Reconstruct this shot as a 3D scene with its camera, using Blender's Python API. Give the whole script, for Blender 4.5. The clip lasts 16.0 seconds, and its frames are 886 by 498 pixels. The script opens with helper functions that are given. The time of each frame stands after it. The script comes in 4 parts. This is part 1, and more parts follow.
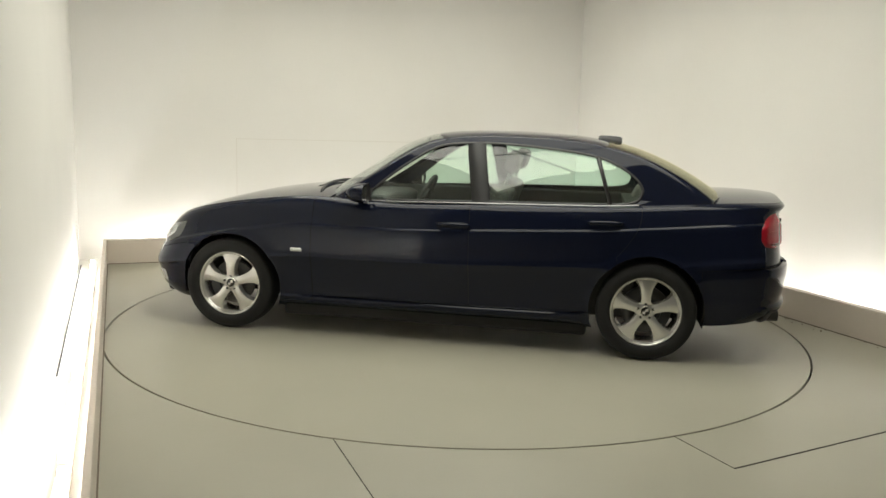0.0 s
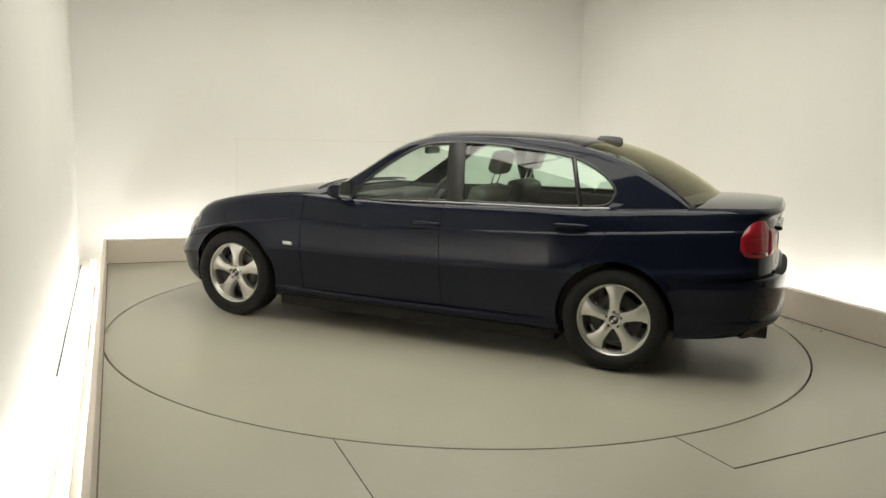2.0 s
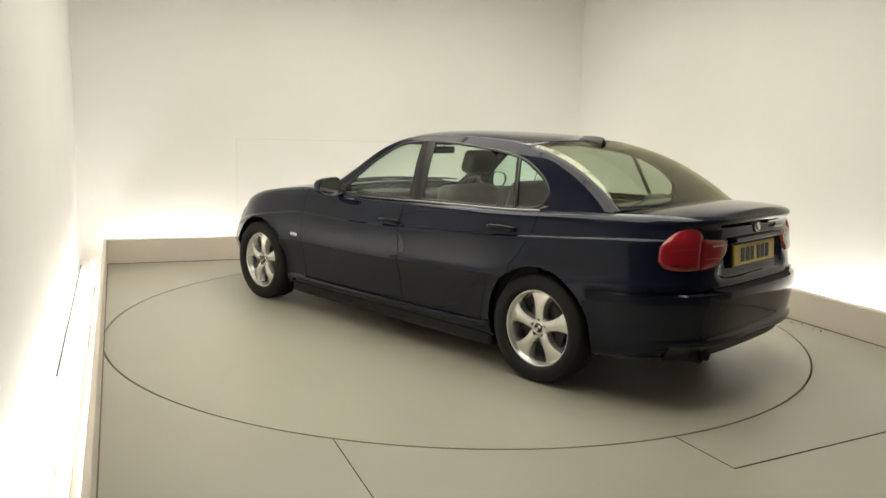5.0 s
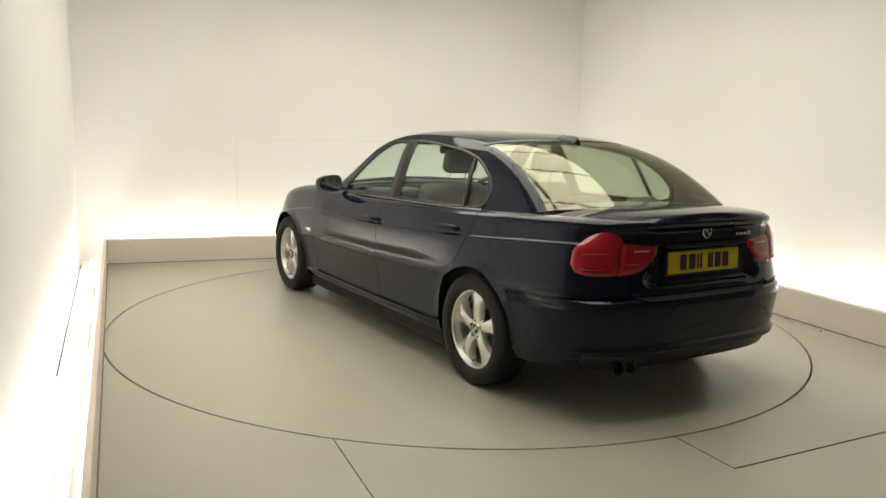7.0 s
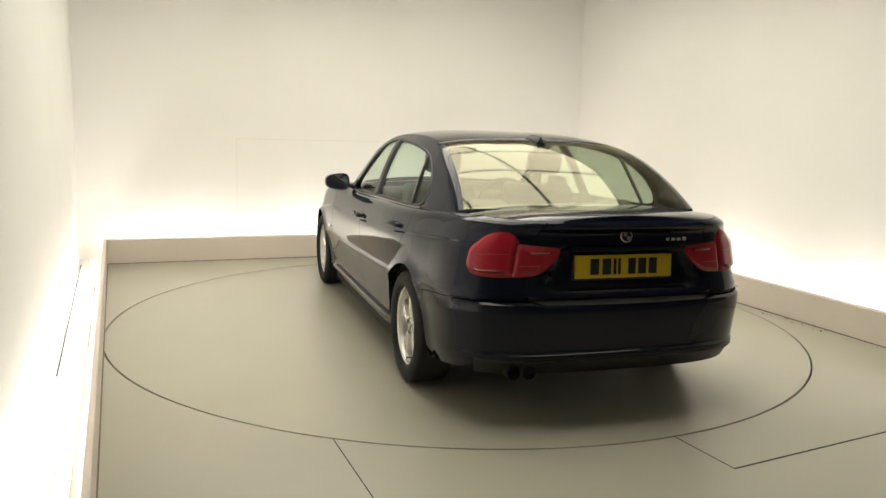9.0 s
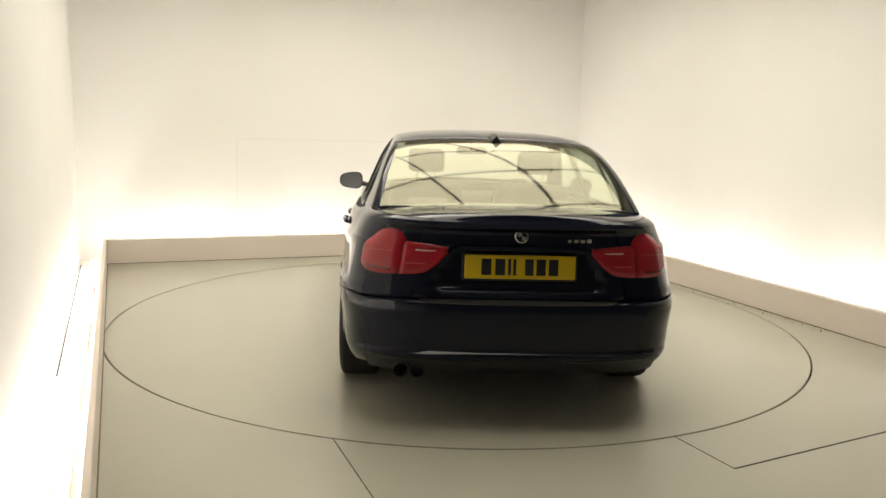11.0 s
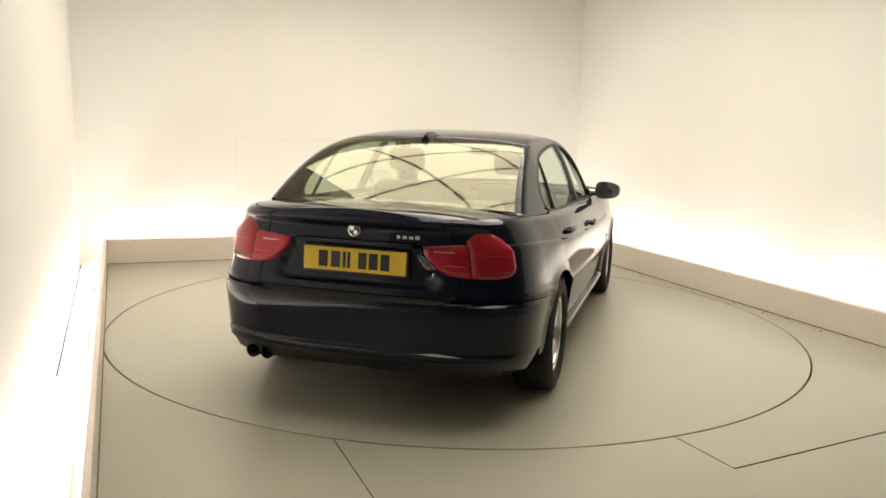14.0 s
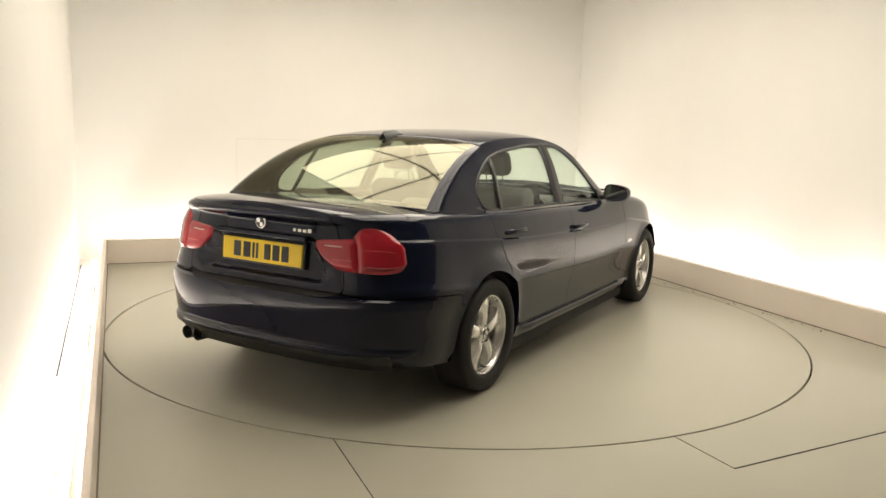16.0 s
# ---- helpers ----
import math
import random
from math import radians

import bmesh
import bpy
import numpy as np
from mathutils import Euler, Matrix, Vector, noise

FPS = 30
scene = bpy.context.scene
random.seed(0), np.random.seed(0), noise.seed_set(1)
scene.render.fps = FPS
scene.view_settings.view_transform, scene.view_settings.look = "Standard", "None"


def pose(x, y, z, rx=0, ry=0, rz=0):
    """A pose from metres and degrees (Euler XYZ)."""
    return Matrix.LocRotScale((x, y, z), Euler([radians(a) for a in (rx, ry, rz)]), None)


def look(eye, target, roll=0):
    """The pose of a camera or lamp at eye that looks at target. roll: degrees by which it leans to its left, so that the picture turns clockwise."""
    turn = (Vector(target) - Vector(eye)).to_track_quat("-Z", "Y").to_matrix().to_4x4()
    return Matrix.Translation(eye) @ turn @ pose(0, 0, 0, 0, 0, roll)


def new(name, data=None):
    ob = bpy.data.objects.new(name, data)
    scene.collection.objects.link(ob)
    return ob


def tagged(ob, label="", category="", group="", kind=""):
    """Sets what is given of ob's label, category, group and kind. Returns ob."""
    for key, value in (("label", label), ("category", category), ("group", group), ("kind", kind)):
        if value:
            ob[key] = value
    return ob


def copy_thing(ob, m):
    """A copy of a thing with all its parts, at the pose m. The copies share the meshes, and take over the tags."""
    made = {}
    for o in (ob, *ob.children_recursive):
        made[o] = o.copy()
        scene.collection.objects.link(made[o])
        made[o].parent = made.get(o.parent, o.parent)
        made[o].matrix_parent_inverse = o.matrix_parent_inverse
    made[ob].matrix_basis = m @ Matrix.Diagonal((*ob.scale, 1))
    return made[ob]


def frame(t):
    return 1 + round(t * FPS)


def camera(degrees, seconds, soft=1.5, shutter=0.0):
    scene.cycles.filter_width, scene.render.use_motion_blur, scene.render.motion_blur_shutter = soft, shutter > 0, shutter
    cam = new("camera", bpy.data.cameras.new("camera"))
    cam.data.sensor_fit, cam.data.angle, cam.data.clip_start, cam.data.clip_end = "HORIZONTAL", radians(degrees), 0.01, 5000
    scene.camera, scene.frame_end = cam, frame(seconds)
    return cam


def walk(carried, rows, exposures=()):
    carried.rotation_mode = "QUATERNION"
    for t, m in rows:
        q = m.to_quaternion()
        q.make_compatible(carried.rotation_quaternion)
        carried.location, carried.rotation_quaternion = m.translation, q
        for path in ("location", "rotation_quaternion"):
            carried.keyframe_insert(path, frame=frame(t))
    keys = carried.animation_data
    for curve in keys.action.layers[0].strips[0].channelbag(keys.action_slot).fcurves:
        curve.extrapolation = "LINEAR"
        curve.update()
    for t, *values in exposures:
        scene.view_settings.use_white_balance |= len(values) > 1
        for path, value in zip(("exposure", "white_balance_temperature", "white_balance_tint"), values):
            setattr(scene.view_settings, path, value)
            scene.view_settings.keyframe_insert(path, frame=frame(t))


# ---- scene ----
# Camera on a fixed stand at the open end of a photo booth; z = 0 is the booth floor, the turntable's axis is the origin.
cam = camera(58.234, 16.0, soft=1.5)
EYE = (0.0, -5.8189, 1.4386)
AIM = (EYE[0] - 0.018434, EYE[1] + 0.987523, EYE[2] - 0.156455)
CAM = look(EYE, AIM, 1.765)
walk(cam, [(0, CAM), (16, CAM)], [(0, -0.19, 6200, 8.5), (3.5, -0.11, 6300, 9), (7, -0.02, 6420, 10), (9, 0.04, 6480, 11), (12.5, 0.16, 6650, 14), (16, 0.18, 6750, 15)])

ROOM = 23.5                    # turn of the booth about the turntable's axis, degrees
UL, UR, VB, VF = -2.43, 2.55, 2.835, -7.2   # inner faces of the upstand; open end behind the camera
WL, WR, WB = -2.69, 2.97, 3.235             # faces of the walls
VM = -2.8                      # where the white booth ends and the added, unseen dark walls begin
CURB, CEIL = 0.235, 3.45
M_ROOM = pose(0, 0, 0, 0, 0, ROOM)

# ---- world and light ----
world = bpy.data.worlds.new("world")
scene.world = world
world.use_nodes = True
world.node_tree.nodes["Background"].inputs[0].default_value = (0.9, 0.85, 0.75, 1)
world.node_tree.nodes["Background"].inputs[1].default_value = 0.02
TUBE, PANEL, PANEL_COLOUR, TUBE_COLOUR = 42.0, 4.0, (1.0, 0.95, 0.80), (1.0, 0.99, 0.96)


# ---- materials ----
def material(name, colour, rough=0.5, metal=0.0, coat=0.0, grain=0.0, scale=40.0, bump=0.0, stain=0.0, spec=0.5, glaze=0.03, ior=1.42):
    m = bpy.data.materials.new(name)
    m.use_nodes = True
    nt = m.node_tree
    b = nt.nodes["Principled BSDF"]
    b.inputs["Base Color"].default_value = (*colour, 1)
    b.inputs["Roughness"].default_value = rough
    b.inputs["Metallic"].default_value = metal
    b.inputs["Coat Weight"].default_value = coat
    b.inputs["Coat Roughness"].default_value = glaze
    b.inputs["Coat IOR"].default_value = ior
    b.inputs["Specular IOR Level"].default_value = spec
    if grain or stain or bump:
        co = nt.nodes.new("ShaderNodeTexCoord")
        fine = nt.nodes.new("ShaderNodeTexNoise")
        fine.inputs["Scale"].default_value, fine.inputs["Detail"].default_value = scale, 6
        broad = nt.nodes.new("ShaderNodeTexNoise")
        broad.inputs["Scale"].default_value, broad.inputs["Detail"].default_value = 1.3, 4
        nt.links.new(co.outputs["Object"], fine.inputs["Vector"])
        nt.links.new(co.outputs["Object"], broad.inputs["Vector"])
        add = nt.nodes.new("ShaderNodeMath")
        add.operation = "MULTIPLY_ADD"
        nt.links.new(fine.outputs["Fac"], add.inputs[0])
        add.inputs[1].default_value = grain
        mul = nt.nodes.new("ShaderNodeMath")
        mul.operation = "MULTIPLY_ADD"
        nt.links.new(broad.outputs["Fac"], mul.inputs[0])
        mul.inputs[1].default_value = stain
        mul.inputs[2].default_value = 1.0 - grain / 2 - stain / 2
        nt.links.new(mul.outputs[0], add.inputs[2])
        mix = nt.nodes.new("ShaderNodeVectorMath")
        mix.operation = "SCALE"
        mix.inputs[0].default_value = colour
        nt.links.new(add.outputs[0], mix.inputs["Scale"])
        nt.links.new(mix.outputs[0], b.inputs["Base Color"])
        rr = nt.nodes.new("ShaderNodeMath")
        rr.operation = "MULTIPLY_ADD"
        nt.links.new(broad.outputs["Fac"], rr.inputs[0])
        rr.inputs[1].default_value, rr.inputs[2].default_value = stain * 0.6, rough - stain * 0.3
        nt.links.new(rr.outputs[0], b.inputs["Roughness"])
        if bump:
            bn = nt.nodes.new("ShaderNodeBump")
            bn.inputs["Strength"].default_value, bn.inputs["Distance"].default_value = bump, 0.002
            nt.links.new(fine.outputs["Fac"], bn.inputs["Height"])
            nt.links.new(bn.outputs[0], b.inputs["Normal"])
    return m


def glowing(name, colour, strength):
    m = bpy.data.materials.new(name)
    m.use_nodes = True
    b = m.node_tree.nodes["Principled BSDF"]
    b.inputs["Base Color"].default_value = (0.8, 0.8, 0.8, 1)
    b.inputs["Emission Color"].default_value = (*colour, 1)
    b.inputs["Emission Strength"].default_value = strength
    return m


def pane(name, tint, facing=0.08, sheen=(1, 1, 1), haze=0.0):
    """Thin glass: tinted see-through with a mirror gloss that grows at a slant."""
    m = bpy.data.materials.new(name)
    m.use_nodes = True
    nt = m.node_tree
    nt.nodes.clear()
    out = nt.nodes.new("ShaderNodeOutputMaterial")
    mix = nt.nodes.new("ShaderNodeMixShader")
    clear = nt.nodes.new("ShaderNodeBsdfTransparent")
    clear.inputs[0].default_value = (*tint, 1)
    gloss = nt.nodes.new("ShaderNodeBsdfGlossy")
    gloss.inputs["Color"].default_value = (*sheen, 1)
    gloss.inputs["Roughness"].default_value = haze
    slant = nt.nodes.new("ShaderNodeLayerWeight")
    slant.inputs[0].default_value = 0.5
    power = nt.nodes.new("ShaderNodeMath")
    power.operation = "POWER"
    power.inputs[1].default_value = 7.5
    fac = nt.nodes.new("ShaderNodeMath")
    fac.operation = "MULTIPLY_ADD"
    fac.inputs[1].default_value, fac.inputs[2].default_value = 1 - facing, facing
    for a, b in ((slant.outputs["Facing"], power.inputs[0]), (power.outputs[0], fac.inputs[0]), (fac.outputs[0], mix.inputs[0]),
                 (clear.outputs[0], mix.inputs[1]), (gloss.outputs[0], mix.inputs[2]), (mix.outputs[0], out.inputs[0])):
        nt.links.new(a, b)
    return m


WALL = material("wall_paint", (0.80, 0.785, 0.745), 0.75, grain=0.03, stain=0.08, scale=60, bump=0.03)
CURB_PAINT = material("curb_paint", (0.63, 0.56, 0.485), 0.5, grain=0.05, stain=0.10, scale=30, bump=0.05)
FLOOR = material("floor_paint", (0.385, 0.371, 0.300), 0.33, grain=0.05, stain=0.17, scale=90, bump=0.02)
DISC = material("turntable_paint", (0.393, 0.379, 0.305), 0.33, grain=0.05, stain=0.18, scale=90, bump=0.02)
# grey that stands in for the unlit space behind the camera
DIM_END = material("unlit_end_grey", (0.19, 0.19, 0.19), 0.7, grain=0.1, scale=30)
# flat black for dark parts, and for the shade put into gaps
DARK = material("black_and_gap_shade", (0.012, 0.011, 0.010), 0.8)
JOINT = material("floor_joint", (0.03, 0.026, 0.02), 0.7)
TUBE_GLOW = glowing("tube_light", TUBE_COLOUR, TUBE)
PANEL_GLOW = glowing("ceiling_light", PANEL_COLOUR, PANEL)
RIB = material("rib_grey", (0.30, 0.27, 0.21), 0.6)
DOOR_EDGE = material("door_edge", (0.735, 0.71, 0.66), 0.7)
CEILING = material("ceiling_paint", (0.75, 0.72, 0.66), 0.8)
PAINT = material("navy_paint", (0.0062, 0.0085, 0.0208), 0.5, metal=0.0, coat=1.0, spec=0.0, glaze=0.06, ior=1.36)
BLACK = material("black_trim", (0.012, 0.012, 0.013), 0.45, grain=0.1, scale=200)
GLOSS_BLACK = material("gloss_black", (0.008, 0.008, 0.009), 0.12, coat=0.5)
RUBBER = material("tyre_rubber", (0.009, 0.009, 0.009), 0.8, grain=0.2, scale=120, bump=0.2)
ALLOY = material("silver_alloy", (0.74, 0.73, 0.70), 0.20, metal=0.72, grain=0.04, scale=200)
STEEL = material("brake_steel", (0.07, 0.069, 0.067), 0.45, metal=0.9, grain=0.15, scale=60)
CHROME = material("chrome", (0.75, 0.75, 0.74), 0.10, metal=1.0)
RED = material("red_lens", (0.36, 0.010, 0.022), 0.12, coat=0.25)
RED_LIGHT = material("pale_red_lens", (0.55, 0.06, 0.06), 0.14, coat=0.3)
RED_DARK = material("dark_red_lens", (0.15, 0.004, 0.008), 0.15, coat=0.3)
CLEAR = material("clear_lens", (0.75, 0.77, 0.78), 0.08, coat=1.0, metal=0.5)
YELLOW = material("plate_yellow", (0.72, 0.50, 0.01), 0.40, grain=0.05, scale=100)
INK = material("plate_black", (0.012, 0.012, 0.012), 0.5)
LEATHER = material("grey_leather", (0.16, 0.15, 0.14), 0.42, grain=0.15, scale=80, bump=0.2)
CABIN = material("cabin_plastic", (0.035, 0.034, 0.033), 0.55, grain=0.15, scale=120, bump=0.1)
LINING = material("roof_lining", (0.42, 0.40, 0.36), 0.9, grain=0.1, scale=150)
# lighter metal than the black trim itself: its highlight is in the colour
BELT_GLINT = material("trim_highlight_metal", (0.22, 0.22, 0.22), 0.22, metal=1.0)
PALE_LENS = material("pale_lens", (0.55, 0.26, 0.25), 0.12, coat=0.4)
LAMP_BODY = material("lamp_housing", (0.16, 0.165, 0.17), 0.15, coat=0.8, metal=0.4)
MIRROR = material("mirror_silver", (0.85, 0.85, 0.85), 0.02, metal=1.0)
SIDE_GLASS = pane("side_glass", (0.74, 0.88, 0.80))
# the cream gloss tint puts the ceiling light's yellow into the rear window's reflection
REAR_GLASS = pane("rear_glass", (0.50, 0.53, 0.44), 0.125, (0.92, 0.88, 0.68), 0.055)
FRONT_GLASS = pane("windscreen_glass", (0.92, 0.96, 0.93))


# ---- mesh helpers ----
def part(name, bm, mat, parent=None, label="", smooth=False, at=None):
    """Links a bmesh as one mesh object, under parent where given."""
    me = bpy.data.meshes.new(name)
    bmesh.ops.recalc_face_normals(bm, faces=bm.faces[:])
    bm.to_mesh(me)
    bm.free()
    for m in (mat if isinstance(mat, (list, tuple)) else [mat]):
        me.materials.append(m)
    if smooth:
        me.shade_smooth()
    ob = new(name, me)
    if parent:
        ob.parent = parent
    if at is not None:
        ob.matrix_basis = at
    if label:
        ob["label"] = label
    return ob


def box(x0, x1, y0, y1, z0, z1, bevel=0.0, seg=2, bm=None):
    b = bmesh.new()
    bmesh.ops.create_cube(b, size=1.0)
    for v in b.verts:
        v.co = Vector(((x0 + x1) / 2 + v.co.x * (x1 - x0), (y0 + y1) / 2 + v.co.y * (y1 - y0), (z0 + z1) / 2 + v.co.z * (z1 - z0)))
    if bevel:
        bmesh.ops.bevel(b, geom=b.edges[:], offset=bevel, segments=seg, affect="EDGES", profile=0.6)
    return b


def grid(rows, closed=False, wrap=False):
    """A sheet through rows of points."""
    bm = bmesh.new()
    vs = [[bm.verts.new(p) for p in r] for r in rows]
    n = len(rows[0])
    for i in range(len(rows) - (0 if wrap else 1)):
        a, b = vs[i], vs[(i + 1) % len(rows)]
        for j in range(n if closed else n - 1):
            q = (a[j], a[(j + 1) % n], b[(j + 1) % n], b[j])
            if len({tuple(v.co) for v in q}) > 2:
                try:
                    bm.faces.new(q)
                except ValueError:
                    pass
    bmesh.ops.remove_doubles(bm, verts=bm.verts[:], dist=1e-5)
    return bm


def lathe(profile, n=48, axis="y"):
    """Turns (radius, along) points about the y or z axis."""
    rows = []
    for k in range(n):
        a = 2 * math.pi * k / n
        c, s = math.cos(a), math.sin(a)
        rows.append([(r * c, h, r * s) if axis == "y" else (r * c, r * s, h) for r, h in profile])
    return grid(rows, wrap=True)


def thicken(bm, d):
    """Gives a sheet a back and rims, d metres behind its normals."""
    bmesh.ops.recalc_face_normals(bm, faces=bm.faces[:])
    bmesh.ops.solidify(bm, geom=bm.faces[:], thickness=d)
    return bm


def join(*bms):
    out = bmesh.new()
    for b in bms:
        me = bpy.data.meshes.new("join")
        b.to_mesh(me)
        b.free()
        out.from_mesh(me)
        bpy.data.meshes.remove(me)
    return out


def sweep(points, radius, n=8, flat=1.0):
    """A round bar along a polyline."""
    pts = [Vector(p) for p in points]
    rows = []
    for i, p in enumerate(pts):
        d = (pts[min(i + 1, len(pts) - 1)] - pts[max(i - 1, 0)]).normalized()
        side = d.cross(Vector((0, 0, 1)))
        side = side.normalized() if side.length > 1e-3 else Vector((0, 1, 0))
        up = side.cross(d)
        r = radius * (0.7 if i in (0, len(pts) - 1) else 1)
        rows.append([p + side * r * math.cos(2 * math.pi * k / n) + up * r * flat * math.sin(2 * math.pi * k / n) for k in range(n)])
    bm = grid(rows, closed=True)
    bmesh.ops.holes_fill(bm, edges=[e for e in bm.edges if e.is_boundary], sides=0)
    return bm


def lerp(x, xs, ys):
    return float(np.interp(x, xs, ys))


def eased(xs, ys, n=420):
    """A dense table through the given points, smooth and without overshoot."""
    x, y = np.array(xs, float), np.array(ys, float)
    h, d = np.diff(x), np.diff(y) / np.diff(x)
    m = np.zeros(len(x))
    for k in range(1, len(x) - 1):
        if d[k - 1] * d[k] > 0:
            w1, w2 = 2 * h[k] + h[k - 1], h[k] + 2 * h[k - 1]
            m[k] = (w1 + w2) / (w1 / d[k - 1] + w2 / d[k])
    m[0], m[-1] = d[0], d[-1]
    q = np.linspace(x[0], x[-1], n)
    k = np.clip(np.searchsorted(x, q, side="right") - 1, 0, len(x) - 2)
    t = (q - x[k]) / h[k]
    v = ((2 * t ** 3 - 3 * t ** 2 + 1) * y[k] + (t ** 3 - 2 * t ** 2 + t) * h[k] * m[k]
         + (3 * t ** 2 - 2 * t ** 3) * y[k + 1] + (t ** 3 - t ** 2) * h[k] * m[k + 1])
    return q, v


# ---- the booth ----
R_DISC, R_HOLE = 2.432, 2.444


def structure(name, bm, mat, label="", at=M_ROOM, smooth=False):
    return tagged(part(name, bm, mat, None, label, smooth, at), kind="structure")


def floor_sheet():
    """The floor round the turntable, with a round hole and a rim that goes down."""
    inner, rim, outer = [], [], []
    n = 180
    corners = (UL - 0.02, UR + 0.02, VF, VB + 0.02)
    for k in range(n):
        a = 2 * math.pi * k / n
        c, s = math.cos(a), math.sin(a)
        tx = (corners[1] if c > 0 else corners[0]) / c if abs(c) > 1e-6 else 1e9
        ty = (corners[3] if s > 0 else corners[2]) / s if abs(s) > 1e-6 else 1e9
        t = min(tx, ty)
        outer.append((t * c, t * s, 0))
        inner.append((min(R_HOLE, t - 0.004) * c, min(R_HOLE, t - 0.004) * s, 0))
        rim.append((min(R_HOLE, t - 0.004) * c, min(R_HOLE, t - 0.004) * s, -0.06))
    # corners are filled in by snapping the nearest ray to them
    for cx in corners[:2]:
        for cy in corners[2:]:
            k = min(range(n), key=lambda i: (outer[i][0] - cx) ** 2 + (outer[i][1] - cy) ** 2)
            outer[k] = (cx, cy, 0)
    rows = [[outer[k], inner[k], rim[k]] for k in range(n)]
    return grid(rows, wrap=True)


structure("floor", floor_sheet(), FLOOR, "cream painted smooth floor round the turntable")
structure("pit", box(-2.47, 2.56, -2.47, 2.47, -0.30, -0.06), DARK, "dark pit under the turntable")
turntable = new("turntable")
tagged(turntable, "flush round cream painted turntable set into the floor", "turntable")
part("deck", lathe([(0, -0.045), (R_DISC - .022, -0.045), (R_DISC - .022, 0.0), (R_DISC - 0.3, 0.0), (0, 0.0)], 180, "z"), DISC, turntable)
part("edge_ring", lathe([(R_DISC - .0215, -0.045), (R_DISC, -0.045), (R_DISC, -0.002), (R_DISC - 0.002, 0.0003), (R_DISC - .0215, 0.0003)], 180, "z"), DISC, turntable)


def joint_line(name, u0, v0, u1, v1, w=0.006):
    d = Vector((u1 - u0, v1 - v0, 0))
    nrm = Vector((-d.y, d.x, 0)).normalized() * w / 2
    a, b = Vector((u0, v0, 0.0)), Vector((u1, v1, 0.0))
    bm = bmesh.new()
    lo = [bm.verts.new(p) for p in (a - nrm, b - nrm, b + nrm, a + nrm)]
    hi = [bm.verts.new(p + Vector((0, 0, 0.002))) for p in (a - nrm, b - nrm, b + nrm, a + nrm)]
    bm.faces.new(hi)
    for i in range(4):
        bm.faces.new((lo[i], lo[(i + 1) % 4], hi[(i + 1) % 4], hi[i]))
    return structure(name, bm, JOINT, "dark joint between floor sheets")


joint_line("floor_joint", -1.444, -1.975, -1.425, -7.0, 0.0035)
joint_line("floor_joint", 0.095, -2.440, 0.114, -2.822, 0.0025)
joint_line("floor_joint", 0.114, -2.819, 2.54, -2.585, 0.008)

# grit swept against the foot of the upstand
grit = bmesh.new()
for k in range(90):
    u, v, q = UR - .012 - .10 * random.random() ** 2, random.uniform(-1.9, 2.2), random.uniform(.003, .009)
    ring = [(u + q * random.uniform(.5, 1) * math.cos(a), v + q * random.uniform(.6, 1.6) * math.sin(a)) for a in [2 * math.pi * j / 6 for j in range(6)]]
    lo, hi = [grit.verts.new((x, y, 0)) for x, y in ring], [grit.verts.new((u + (x - u) * .7, v + (y - v) * .7, q * .5)) for x, y in ring]
    grit.faces.new(hi)
    for j in range(6):
        grit.faces.new((lo[j], lo[(j + 1) % 6], hi[(j + 1) % 6], hi[j]))
GRIT = material("grit", (0.16, 0.13, 0.09), 0.9)
tagged(part("floor_grit", grit, GRIT, at=M_ROOM), "small brown grit on the floor beside the upstand", "dirt", kind="stuff")

T = 0.065                      # thickness of the upstand
structure("upstand_back", box(UL, UR, VB, VB + T, 0, CURB, 0.006), CURB_PAINT, "low cream painted upstand before the light trough")
TL = 0.030
structure("upstand_left", box(UL - TL, UL - 0.001, VF, VB + T, 0, CURB, 0.006), CURB_PAINT, "low cream painted upstand before the light trough")
structure("upstand_right", box(UR + 0.001, UR + T, VF, VB + T, 0, CURB, 0.006), CURB_PAINT, "low cream painted upstand before the light trough")
# brown strips along the upstand's foot: the joint, with its shadow in the colour
JOINT_SHADE = material("joint_shade_brown", (0.16, 0.13, 0.10), 0.8)
structure("upstand_joint_back", box(UL + 0.01, UR - 0.01, VB - 0.006, VB + 0.001, 0.0005, 0.006), JOINT_SHADE, "thin brown strip for the joint and its shade at the foot of the upstand")
structure("upstand_joint_right", box(UR - 0.007, UR + 0.002, VF, VB - 0.01, 0.0005, 0.006), JOINT_SHADE, "thin brown strip for the joint and its shade at the foot of the upstand")
structure("upstand_joint_left", box(UL - 0.002, UL + 0.006, VF, VB - 0.01, 0.0005, 0.005), JOINT_SHADE, "thin brown strip for the joint and its shade at the foot of the upstand")
structure("trough_floor", box(WL, WR, VF, WB, -0.36, -0.31), WALL, "white trough floor behind the upstand")
for nm, a in (("trough_back", (WL, WR, VB + T, WB)), ("trough_left", (WL, UL - TL, VF, VB + T)), ("trough_right", (UR + T, WR, VF, VB + T))):
    structure(nm, box(*a, -0.08, -0.02), WALL, "white painted light trough behind the upstand")
structure("wall_back", box(WL - 0.12, WR + 0.12, WB, WB + 0.12, -0.1, CEIL), WALL, "plain cream-white painted booth wall")
structure("wall_left", box(WL - 0.12, WL, VM, WB, -0.1, CEIL), WALL, "plain cream-white painted booth wall")
# the end walls are unseen, added to darken what the car's sides reflect
structure("wall_left_end", box(WL - 0.12, WL, VF, VM, -0.1, CEIL), DIM_END, "unseen dark wall added in place of the unlit open end")
